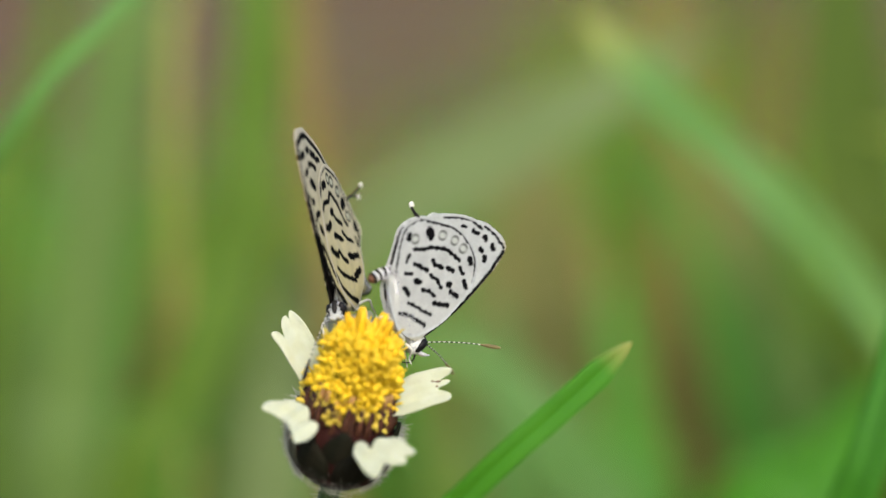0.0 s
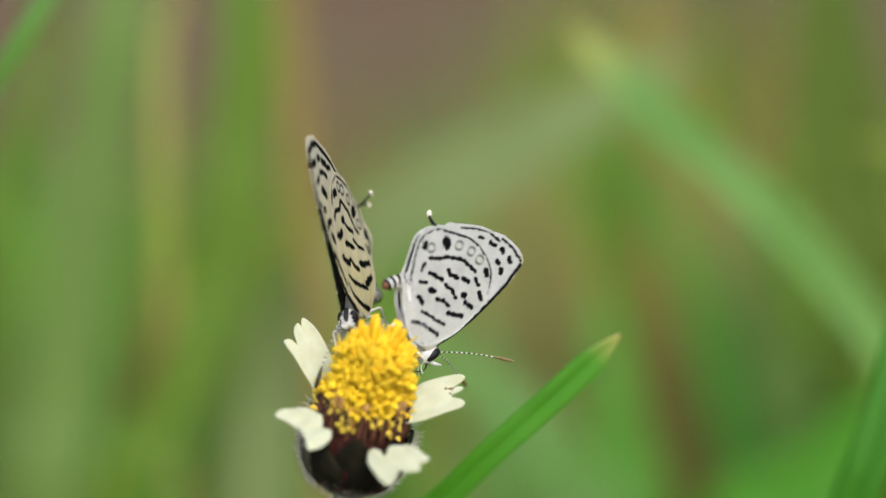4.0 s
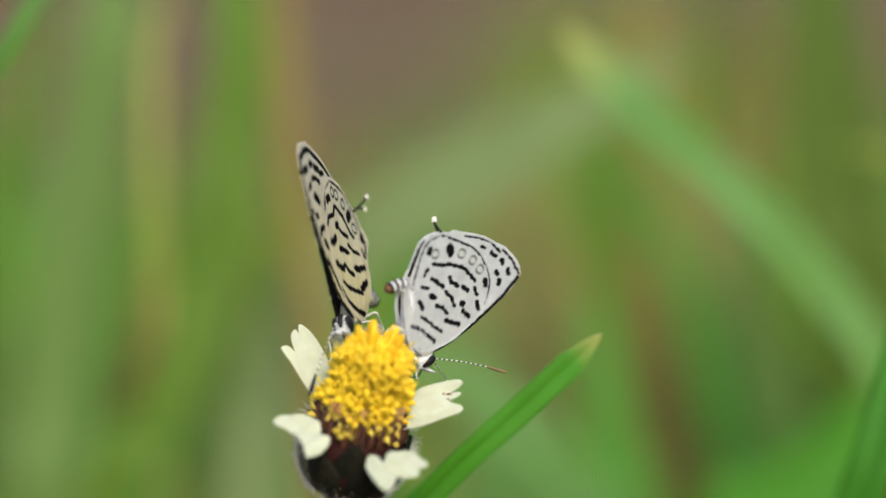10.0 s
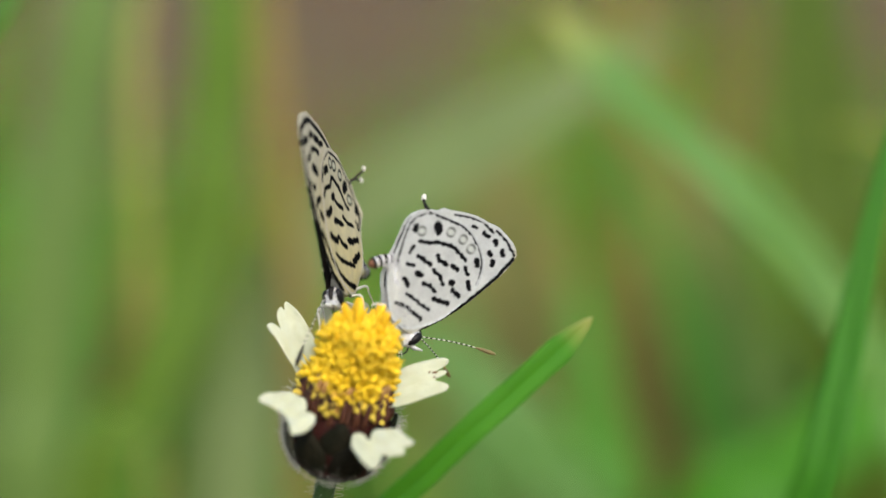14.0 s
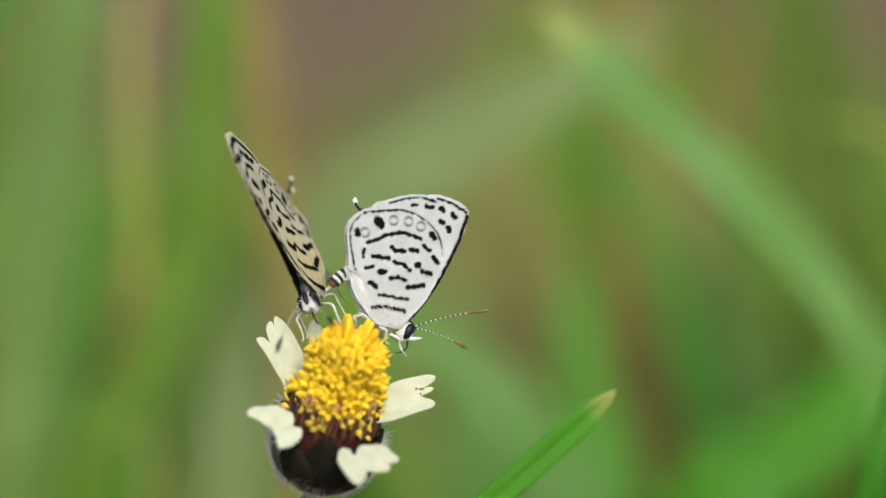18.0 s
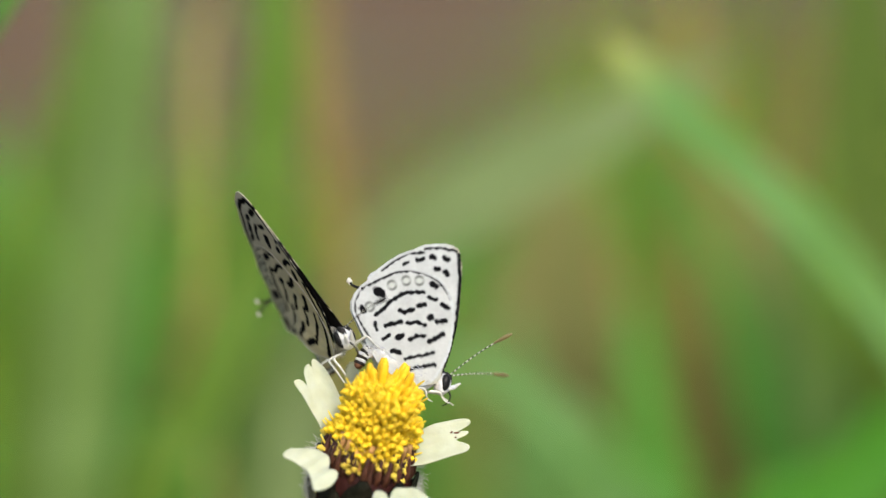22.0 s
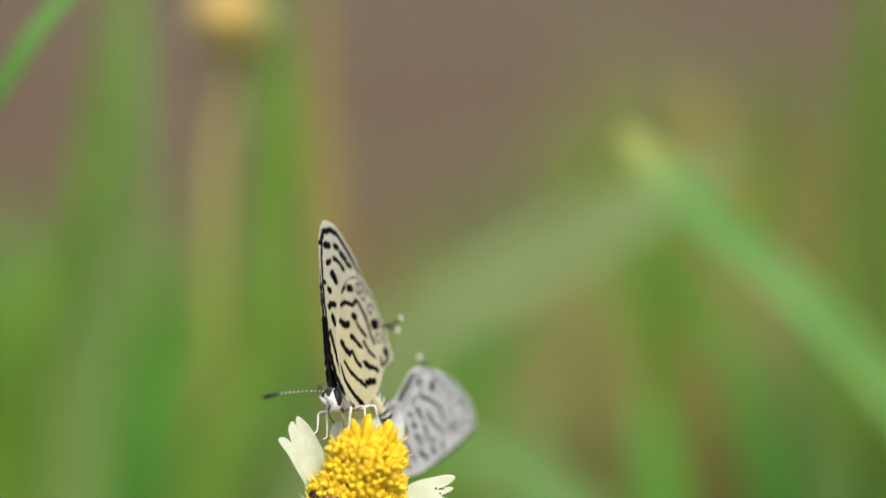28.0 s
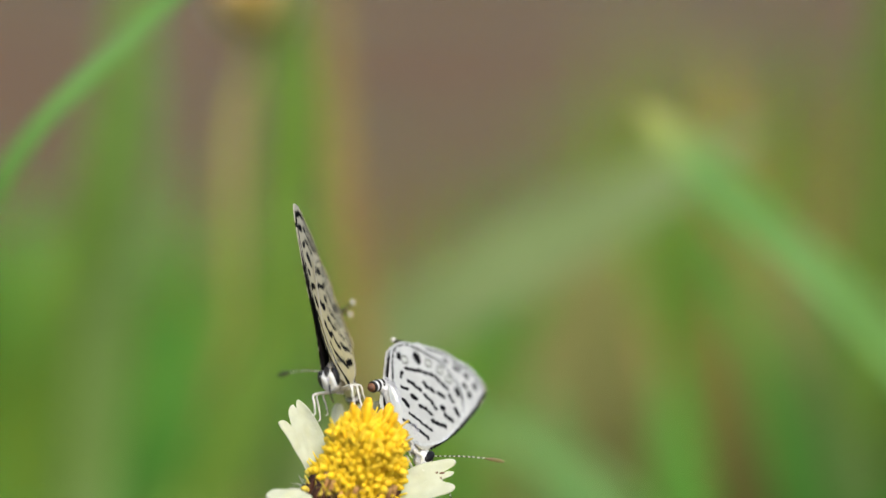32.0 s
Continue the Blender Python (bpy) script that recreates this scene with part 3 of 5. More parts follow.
MM = 0.001
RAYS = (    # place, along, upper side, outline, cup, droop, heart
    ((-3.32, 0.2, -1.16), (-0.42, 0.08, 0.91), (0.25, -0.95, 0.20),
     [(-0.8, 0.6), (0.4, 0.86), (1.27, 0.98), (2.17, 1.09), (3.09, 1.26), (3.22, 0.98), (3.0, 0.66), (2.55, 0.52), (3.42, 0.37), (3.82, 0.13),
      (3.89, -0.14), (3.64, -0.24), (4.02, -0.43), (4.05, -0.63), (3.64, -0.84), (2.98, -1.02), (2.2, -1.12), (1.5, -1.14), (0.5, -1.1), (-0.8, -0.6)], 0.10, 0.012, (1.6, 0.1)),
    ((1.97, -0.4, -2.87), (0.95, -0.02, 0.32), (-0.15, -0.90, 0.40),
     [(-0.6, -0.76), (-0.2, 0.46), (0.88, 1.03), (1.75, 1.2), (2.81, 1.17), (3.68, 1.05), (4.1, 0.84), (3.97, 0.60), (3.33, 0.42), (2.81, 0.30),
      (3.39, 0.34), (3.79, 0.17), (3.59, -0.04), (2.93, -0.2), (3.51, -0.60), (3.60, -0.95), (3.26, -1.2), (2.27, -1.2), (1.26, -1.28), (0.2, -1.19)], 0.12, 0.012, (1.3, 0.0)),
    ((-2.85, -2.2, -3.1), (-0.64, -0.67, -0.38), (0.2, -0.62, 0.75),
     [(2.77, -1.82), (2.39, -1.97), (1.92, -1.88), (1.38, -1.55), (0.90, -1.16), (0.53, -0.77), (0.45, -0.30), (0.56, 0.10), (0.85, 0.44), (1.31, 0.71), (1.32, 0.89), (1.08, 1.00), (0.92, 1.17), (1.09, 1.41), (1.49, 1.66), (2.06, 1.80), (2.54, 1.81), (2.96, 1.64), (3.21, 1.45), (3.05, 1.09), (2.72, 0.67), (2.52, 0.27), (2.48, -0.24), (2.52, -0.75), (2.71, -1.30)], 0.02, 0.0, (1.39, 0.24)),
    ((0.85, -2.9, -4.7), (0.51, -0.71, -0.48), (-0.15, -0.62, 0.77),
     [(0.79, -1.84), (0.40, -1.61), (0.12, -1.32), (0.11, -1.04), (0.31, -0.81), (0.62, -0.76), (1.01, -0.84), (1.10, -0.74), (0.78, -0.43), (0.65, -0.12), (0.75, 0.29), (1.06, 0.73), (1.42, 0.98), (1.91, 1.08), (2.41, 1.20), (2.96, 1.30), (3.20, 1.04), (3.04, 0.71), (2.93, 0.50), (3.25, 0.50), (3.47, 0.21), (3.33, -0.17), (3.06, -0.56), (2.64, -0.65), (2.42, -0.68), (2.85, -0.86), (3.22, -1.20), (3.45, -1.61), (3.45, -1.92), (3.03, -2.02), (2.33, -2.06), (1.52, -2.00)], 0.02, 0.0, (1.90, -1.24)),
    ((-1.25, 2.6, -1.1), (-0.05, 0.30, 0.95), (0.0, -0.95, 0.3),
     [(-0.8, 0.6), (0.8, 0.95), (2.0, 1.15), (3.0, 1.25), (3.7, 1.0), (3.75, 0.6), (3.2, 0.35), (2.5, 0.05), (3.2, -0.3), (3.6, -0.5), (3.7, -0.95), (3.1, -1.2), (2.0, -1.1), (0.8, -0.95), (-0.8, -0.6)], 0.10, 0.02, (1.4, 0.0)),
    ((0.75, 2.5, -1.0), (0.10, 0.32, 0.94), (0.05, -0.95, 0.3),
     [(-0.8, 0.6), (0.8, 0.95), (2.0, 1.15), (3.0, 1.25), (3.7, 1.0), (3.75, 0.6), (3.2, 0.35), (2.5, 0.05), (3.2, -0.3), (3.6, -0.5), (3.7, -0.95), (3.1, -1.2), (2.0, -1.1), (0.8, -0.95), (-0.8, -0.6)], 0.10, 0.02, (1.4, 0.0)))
UPRIGHT = pose(-0.82 * MM, 0, -3.6 * MM, 20, 13.5, 0)      # a flower head's axis in the flower's space
NODDING = pose(0, 0, -3.6 * MM, 78, 4, 0)


def floret_mesh(seed, open_out):
    """One tubular disc floret: a slim tube with five reflexed lobes and a style, up +z, foot at 0."""
    rng = random.Random(seed)
    chunks = [tube([(0, 0, 0), (0.02 * MM, 0, 0.7 * MM), (0.0, 0.02 * MM, 1.35 * MM)],
                   [0.13 * MM, 0.19 * MM, 0.29 * MM], 8, 5)]
    for k in range(5):
        a = 2 * math.pi * k / 5 + rng.uniform(-0.2, 0.2)
        ca, sa = math.cos(a), math.sin(a)
        o = open_out * rng.uniform(0.8, 1.2)
        pts = [(0.20 * MM * ca, 0.20 * MM * sa, 1.3 * MM), (0.30 * MM * ca, 0.30 * MM * sa, 1.55 * MM),
               ((0.30 + 0.22 * o) * MM * ca, (0.30 + 0.22 * o) * MM * sa, (1.62 + 0.12 * (1 - o)) * MM)]
        chunks.append(tube(pts, [0.14 * MM, 0.165 * MM, 0.06 * MM], 6, 4))
    chunks.append(tube([(0, 0, 1.2 * MM), (0.03 * MM, 0, 1.7 * MM), (rng.uniform(-.1, .1) * MM, rng.uniform(-.1, .1) * MM, (1.95 + 0.2 * open_out) * MM)],
                       [0.06 * MM, 0.06 * MM, 0.04 * MM], 5, 4))
    return joined(chunks)


def build_flower(label, count, reach, HEAD, rays=True, cup=None, young=None):
    """A flower head on its stem; count: disc florets; reach: how far the stem goes down to the soil, in mm."""
    flower = tagged(new("tridax_flower"), label, "flower")
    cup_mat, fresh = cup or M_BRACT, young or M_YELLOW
    # stem and neck, leaning away to the soil
    foot = HEAD @ Vector((0, 0, -4.55 * MM))
    v, f = tube([foot + Vector((0.25 * MM, 0, 0.9 * MM)), foot, foot + Vector((-0.9 * MM, 2 * MM, -5 * MM)), foot + Vector((-3 * MM, 8 * MM, -25 * MM)),
                 foot + Vector((-2 * MM, 0.20 * reach * MM, -0.56 * reach * MM)), foot + Vector((3 * MM, 0.295 * reach * MM, -reach * MM))],
                [1.1 * MM, 0.75 * MM, 0.62 * MM, 0.65 * MM, 0.8 * MM, 0.9 * MM], 10, 40)
    piece("stem", mesh_of("stem", v, f, cup or M_STEM), flower, None, "slender hairy green stem")
    # cup of bracts
    prof = [(0.0, -4.85), (0.9, -4.8), (1.95, -4.5), (2.8, -3.85), (3.25, -2.8), (3.3, -1.6), (2.95, -0.3), (2.4, 0.3), (0.0, 0.5)]
    verts, faces = [], []
    seg = 40
    for r, z in prof:
        for j in range(seg):
            a = 2 * math.pi * j / seg
            verts.append(HEAD @ Vector((r * MM * math.cos(a), r * MM * math.sin(a), z * MM)))
    for i in range(len(prof) - 1):
        for j in range(seg):
            k = (j + 1) % seg
            faces.append((i * seg + j, i * seg + k, (i + 1) * seg + k, (i + 1) * seg + j))
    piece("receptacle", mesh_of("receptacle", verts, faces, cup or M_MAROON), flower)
    rng = random.Random(4)
    hairs = []
    for ring, (many, r0, z0, r1, z1, w) in enumerate(((8, 2.4, -4.2, 3.38, 0.1, 2.5), (8, 1.95, -4.6, 3.52, -1.25, 2.5))):
        verts, faces = [], []
        for i in range(11):
            s = i / 10
            # outline of a bract seen along the cup: broad, ending in a blunt point
            zz = z0 + (z1 - z0) * s
            bulge = math.sin(math.pi * min(1.0, 0.15 + 0.75 * s))
            rr = r0 + (r1 - r0) * (1 - (1 - s) ** 2.6) + 0.10 * bulge
            half = 0.5 * w * (0.55 + 0.45 * math.sin(math.pi * min(1, s * 0.9 + 0.05))) * (1 if s < 0.75 else max(0.12, (1 - s) / 0.25) ** 0.6)
            for j in range(7):
                c = j / 3 - 1
                a = half * c / max(rr, 1.0)
                for_lift = -0.10 * c * c
                verts.append(Vector(((rr + for_lift) * MM * math.cos(a), (rr + for_lift) * MM * math.sin(a), zz * MM)))
        n = len(verts)
        verts += [p * 0.96 for p in verts]
        for i in range(10):
            for j in range(6):
                a = i * 7 + j
                faces.append((a, a + 1, a + 8, a + 7))
                faces.append((n + a + 7, n + a + 8, n + a + 1, n + a))
        for i in range(10):
            faces.append((i * 7, i * 7 + 7, n + i * 7 + 7, n + i * 7))
            faces.append((n + i * 7 + 6, n + i * 7 + 13, i * 7 + 13, i * 7 + 6))
        for j in range(6):
            faces.append((70 + j, 71 + j, n + 71 + j, n + 70 + j))
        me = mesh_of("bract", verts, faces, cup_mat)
        green = mesh_of("bract", verts, faces, cup or M_LIT_OLIVE_BRACT)
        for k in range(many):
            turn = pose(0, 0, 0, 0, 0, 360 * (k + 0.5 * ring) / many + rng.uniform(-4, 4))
            # bracts at left and behind take the olive with that light in its colour
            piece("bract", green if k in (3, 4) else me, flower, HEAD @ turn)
    for k in range(1100):
        a, s = rng.uniform(0, 2 * math.pi), rng.random()
        if math.sin(a) < -0.25 or (math.sin(a) < 0.0 and rng.random() < 0.5):
            continue
        zz = -4.7 + 4.5 * s
        rr = 1.95 + 1.55 * (1 - (1 - s) ** 2.6)
        p = Vector((rr * MM * math.cos(a), rr * MM * math.sin(a), zz * MM))
        out = Vector((math.cos(a), math.sin(a), rng.uniform(-0.5, 0.35))).normalized() * rng.uniform(0.35, 0.85) * MM
        tan = Vector((-math.sin(a), math.cos(a), 0)) * rng.uniform(-0.25, 0.25) * MM
        q = p + out * 0.6 + tan * 0.5
        e = p + out + tan + Vector((0, 0, rng.uniform(-0.2, 0.2) * MM))
        hairs.append(tube([HEAD @ p, HEAD @ q, HEAD @ e], [0.022 * MM, 0.016 * MM, 0.008 * MM], 3, 3, False))
    # short down over the whole cup, thickest towards its foot
    for k in range(1100):
        a, s = rng.uniform(0, 2 * math.pi), rng.random() ** 1.7
        if math.sin(a) < -0.1:
            continue
        zz = -4.75 + 4.3 * s
        rr = 2.05 + 1.38 * (1 - (1 - s) ** 2.6)
        p = Vector((rr * math.cos(a), rr * math.sin(a), zz)) * MM
        out = Vector((math.cos(a) + rng.uniform(-0.6, 0.6), math.sin(a) + rng.uniform(-0.6, 0.6), rng.uniform(-0.9, 0.5))).normalized() * rng.uniform(0.2, 0.5) * MM
        hairs.append(tube([HEAD @ p, HEAD @ (p + out * 0.5), HEAD @ (p + out)], [0.010 * MM, 0.008 * MM, 0.005 * MM], 3, 2, False))
    # a dense fringe where the cup turns away at its sides and round its foot
    for k in range(1500):
        side = 0 if rng.random() < 0.4 else math.pi
        a, s = side + rng.uniform(-0.5, 0.75 if side == 0 else 0.5), rng.random() ** 1.35
        zz = -4.75 + 4.3 * s
        rr = 1.95 + 1.55 * (1 - (1 - s) ** 2.6)
        p = Vector((rr * math.cos(a), rr * math.sin(a), zz)) * MM
        out = Vector((math.cos(a) + rng.uniform(-0.4, 0.4), math.sin(a) + rng.uniform(-0.4, 0.4), rng.uniform(-0.7, 0.3))).normalized() * rng.uniform(0.25, 0.62) * MM
        hairs.append(tube([HEAD @ p, HEAD @ (p + out * 0.5), HEAD @ (p + out + Vector((0, 0, rng.uniform(-0.1, 0.1) * MM)))], [0.014 * MM, 0.011 * MM, 0.006 * MM], 3, 2, False))
    # fine down pressed against the front of the foot
    for k in range(420):
        a, s = rng.uniform(math.pi, 2 * math.pi), rng.random() ** 2 * 0.45
        zz = -4.7 + 4.3 * s
        rr = 2.05 + 1.5 * (1 - (1 - s) ** 2.6)
        p = Vector((rr * math.cos(a), rr * math.sin(a), zz)) * MM
        e = p + Vector((0.10 * math.cos(a) + rng.uniform(-0.1, 0.1), 0.10 * math.sin(a), -rng.uniform(0.15, 0.4))) * MM
        hairs.append(tube([HEAD @ p, HEAD @ ((p + e) / 2), HEAD @ e], [0.007 * MM, 0.006 * MM, 0.004 * MM], 3, 2, False))
    for k in range(160):
        s = rng.random()
        p = foot + Vector((-0.9 * MM * s, 2 * MM * s, -5 * MM * s))
        a = rng.uniform(0, 2 * math.pi)
        e = p + Vector((math.cos(a), math.sin(a), rng.uniform(-0.3, 0.3))) * rng.uniform(1.0, 1.5) * MM
        hairs.append(tube([p, (p + e) / 2, e], [0.022 * MM, 0.016 * MM, 0.006 * MM], 3, 3, False))
    v, f = joined(hairs)
    tagged(piece("hairs", mesh_of("hairs", v, f, M_HAIR), flower, None, "fine white hairs"), kind="stuff")
    # chaff between the florets and the bracts: narrow brown scales round the disc
    v, f = tube([(0, 0, 0), (0.25 * MM, 0, 1.1 * MM), (0.2 * MM, 0, 2.3 * MM)], [0.20 * MM, 0.26 * MM, 0.05 * MM], 6, 6)
    me = mesh_of("chaff_scale", v, f, cup or M_CHAFF)
    for k in range(64):
        a = 2 * math.pi * k / 32 + rng.uniform(-0.06, 0.06)
        r = (2.6 if k < 32 else 2.35) * MM
        turn = pose(r * math.cos(a), r * math.sin(a), (-1.0 if k < 32 else -0.6) * MM + rng.uniform(-0.3, 0.3) * MM, 0, rng.uniform(-2, 7), math.degrees(a))
        piece("chaff_scale", me, flower, HEAD @ turn)
    # bare tan tubes of withered florets between the chaff
    v, f = tube([(0, 0, 0), (0.12 * MM, 0, 1.2 * MM), (0.02 * MM, 0.04 * MM, 2.5 * MM)], [0.11 * MM, 0.13 * MM, 0.20 * MM], 7, 6)
    me = mesh_of("withered_floret", v, f, cup or M_TAN)
    for k in range(34):
        a = 2 * math.pi * (k + rng.uniform(-0.4, 0.4)) / 34
        r = rng.uniform(2.25, 2.7) * MM
        piece("withered_floret", me, flower, HEAD @ pose(r * math.cos(a), r * math.sin(a), rng.uniform(-1.0, -0.2) * MM, 0, rng.uniform(-10, 4), math.degrees(a)))
    # core of the disc and its florets
    v, f = ball((0, 0, 1.9 * MM), 1.35 * MM, 1.35 * MM, 2.7 * MM, 28, 16)
    piece("disc_core", mesh_of("disc_core", [HEAD @ p for p in v], f, young or M_GOLD), flower)
    kinds = []
    for s in range(6):
        v, f = floret_mesh(s, 0.4 + 0.12 * s)
        kinds.append((mesh_of("floret", v, f, fresh), mesh_of("floret", v, f, young or M_GOLD)))
    v, f = tube([(0, 0, 0), (0.01 * MM, 0, 0.3 * MM), (0.03 * MM, 0.01 * MM, 0.62 * MM), (0.03 * MM, 0.01 * MM, 0.85 * MM)], [0.15 * MM, 0.17 * MM, 0.17 * MM, 0.07 * MM], 8, 8)
    column = mesh_of("anther_column", v, f, M_ANTHER)
    v, f = tube([(0, 0, 0), (0.02 * MM, 0, 0.5 * MM), (0.05 * MM, 0.02 * MM, 1.05 * MM), (0.06 * MM, 0.02 * MM, 1.35 * MM)], [0.15 * MM, 0.18 * MM, 0.19 * MM, 0.09 * MM], 8, 9)
    tall_column = mesh_of("anther_column", v, f, M_ANTHER)
    for k in range(count):
        t = (k + 0.5) / count
        a = k * 2.39996
        # tall dome: round top, steep sides
        s = t ** 0.9
        top = min(1.0, s / 0.42)
        r = 1.0 * math.sin(top * math.pi / 2) + (0.36 * (s - 0.42) / 0.58 if s > 0.42 else 0.0) + rng.uniform(-0.1, 0.1)
        z = 3.50 - 0.5 * top ** 2 if s < 0.42 else 3.00 - (s - 0.42) / 0.58 * 4.2
        out = 3 + 27 * top + 22 * max(0, s - 0.42) + rng.uniform(-9, 9)
        m = pose(r * MM * math.cos(a), r * MM * math.sin(a), z * MM, 0, 0, math.degrees(a)) @ pose(0, 0, 0, rng.uniform(-8, 8), out, 0)
        size = rng.uniform(1.05, 1.45)
        floret = piece("floret", kinds[k % 6][1 if t > 0.84 else 0], flower, HEAD @ m @ Matrix.Diagonal((size, size, size, 1)))
        if t < 0.42 and rng.random() < 0.7 and not young:
            piece("anther_column", tall_column if t < 0.2 and rng.random() < 0.6 else column, floret, pose(0, 0, 1.15 * MM, rng.uniform(-9, 9), rng.uniform(-9, 9), 0), "orange anther column")
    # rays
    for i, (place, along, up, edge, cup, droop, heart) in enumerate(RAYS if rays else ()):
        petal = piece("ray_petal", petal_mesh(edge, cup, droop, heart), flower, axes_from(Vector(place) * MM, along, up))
        if i == 1:
            # dark dots painted for the shade of the shrunken, folded middle lobe
            for x, y, long, turn in ((2.75, 0.42, 0.10, 20), (3.05, 0.30, 0.20, -15), (2.92, -0.02, 0.07, 60)):
                v, f = ball((0, 0, 0), long * MM, 0.075 * MM, 0.05 * MM, 10, 6)
                z = cup * y * y - droop * x * x + 0.05 * math.cos(y * 6.0 + 0.5) + 0.03 * math.sin(x * 3.1 + y * 2.0) + 0.06
                piece("speck", mesh_of("speck", v, f, M_RUST), petal, pose(x * MM, y * MM, z * MM, 0, 0, turn), "dark brown dot painted for the shade of a folded lobe")
    return flower


# ---- butterflies ----
class Sketch:
    """A wing drawing: outlines and pigment strokes (width, then points) in its own units, with the wing base, units to the millimetre, turn and facing."""

    def __init__(self, base, unit, turn, facing, fore, hind, fore_marks, hind_marks, rings):
        self.base, self.unit, self.turn, self.facing = base, unit, radians(turn), facing
        self.outlines = {"fore": fore, "hind": hind}
        self.marks = {"fore": fore_marks, "hind": hind_marks}
        self.rings = rings

    def mm(self, x, y):
        """Millimetres ahead of and above the wing base."""
        dx, dy = (x - self.base[0]) * self.facing, y - self.base[1]
        c, s = math.cos(self.turn), math.sin(self.turn)
        return ((dx * c + dy * s) / self.unit, (dx * s - dy * c) / self.unit)


CREAM_FORE = (
    (10, (166, 50), (178, 29), (204, 24), (230, 32), (256, 58), (278, 88), (300, 118), (312, 140)),
    (6, (176, 24), (160, 80), (148, 140), (143, 200), (136, 250), (139, 290)),
    (11, (141, 185), (138, 235), (141, 280), (149, 312)), (12, (180, 52), (192, 52)), (11, (211, 53), (222, 55)), (12, (232, 65), (245, 75)), (10, (250, 84), (260, 88)),
    (9, (177, 84), (188, 80)), (9, (202, 75), (214, 79), (223, 83), (234, 94)), (14, (190, 103), (198, 115)))
CREAM_FORE_BASE = (
    (8, (157, 118), (162, 118)), (12, (172, 131), (173, 132)), (10, (162, 161), (170, 156), (182, 157)), (10, (169, 178), (173, 190)),
    (9, (151, 205), (157, 240), (160, 270), (170, 300), (186, 318)))
CREAM_BANDS = (
    (5, (203, 136), (240, 109), (270, 106), (298, 124), (320, 150), (334, 180), (341, 196), (338, 212), (337, 240), (334, 254), (300, 270)),
    (8, (198, 159), (214, 153), (226, 155), (240, 158), (255, 150), (268, 156), (282, 180), (288, 204), (297, 226)),
    (7, (302, 255), (297, 266)), (9, (160, 262), (164, 290), (180, 318), (204, 337)))
CREAM_SPOTS = (
    (8, (208, 134), (221, 127)), (13, (235, 128), (245, 128)), (18, (308, 193), (319, 192)), (14, (326, 246), (334, 242)),
    (12, (190, 188), (202, 194), (216, 192)), (12, (237, 178), (246, 180)), (8, (247, 188), (258, 202), (269, 213)),
    (10, (219, 215), (232, 222), (243, 232)), (12, (182, 225), (190, 236), (200, 243)), (8, (210, 242), (216, 255), (224, 267)),
    (8, (258, 225), (265, 240), (280, 252)), (11, (240, 263), (250, 270)), (10, (258, 272), (272, 277)),
    (8, (180, 260), (196, 281), (222, 303)), (11, (230, 298), (250, 296)))
CREAM = Sketch((160, 320), 27.0, 0, -1,
               [(150, 325), (138, 290), (133, 245), (139, 190), (148, 120), (158, 62), (170, 26), (186, 10), (206, 10), (230, 20),
                (256, 44), (281, 77), (306, 116), (322, 150), (304, 190), (255, 240), (205, 300), (180, 326)],
               [(160, 318), (156, 280), (162, 235), (178, 185), (203, 133), (226, 113), (252, 102), (278, 103), (304, 120), (324, 147),
                (340, 180), (348, 198), (351, 220), (352, 243), (344, 258), (324, 265), (296, 278), (261, 307), (225, 334), (188, 344)],
               CREAM_FORE + CREAM_FORE_BASE, CREAM_BANDS + CREAM_SPOTS, ((270, 128), (287, 140), (303, 165), (316, 218)))
PALE_FORE = (
    (7, (772, 580), (798, 500), (807, 420), (806, 370)), (5, (802, 364), (770, 358), (745, 360)),
    (5, (742, 367), (715, 368), (690, 380), (665, 398)), (10, (755, 375), (761, 375)), (10, (780, 376), (785, 379)),
    (9, (762, 395), (768, 397)), (9, (780, 400), (785, 407)), (8, (730, 380), (740, 378)), (6, (705, 387), (712, 385)))
PALE_BANDS = (
    (5, (640, 425), (660, 414), (690, 402), (715, 399), (745, 405), (770, 420), (785, 440), (790, 450)),
    (4, (636, 424), (622, 437), (615, 452), (613, 468), (621, 487), (637, 514), (652, 539)),
    (7, (652, 478), (668, 465), (675, 455), (690, 447), (700, 440), (725, 437), (740, 438)), (7, (748, 447), (762, 451)),
    (6, (703, 555), (730, 550), (755, 545)), (7, (700, 580), (720, 571), (757, 566)), (6, (725, 605), (745, 597)))
PALE_SPOTS = (
    (16, (655, 435), (663, 440)), (12, (627, 466), (630, 470)), (11, (755, 423), (762, 426)), (9, (773, 460), (783, 465)),
    (8, (695, 470), (705, 473), (720, 468)), (9, (730, 462), (740, 459)), (12, (749, 483), (752, 482)), (9, (763, 490), (778, 488)),
    (6, (650, 490), (652, 503)), (8, (670, 496), (685, 493), (698, 489)), (7, (708, 493), (725, 490), (740, 496)))
PALE_LOW_SPOTS = (
    (7, (665, 520), (675, 514)), (11, (690, 518), (698, 515)), (7, (712, 522), (725, 515), (738, 515)),
    (9, (747, 525), (762, 518), (773, 512)), (9, (680, 541), (692, 544)))
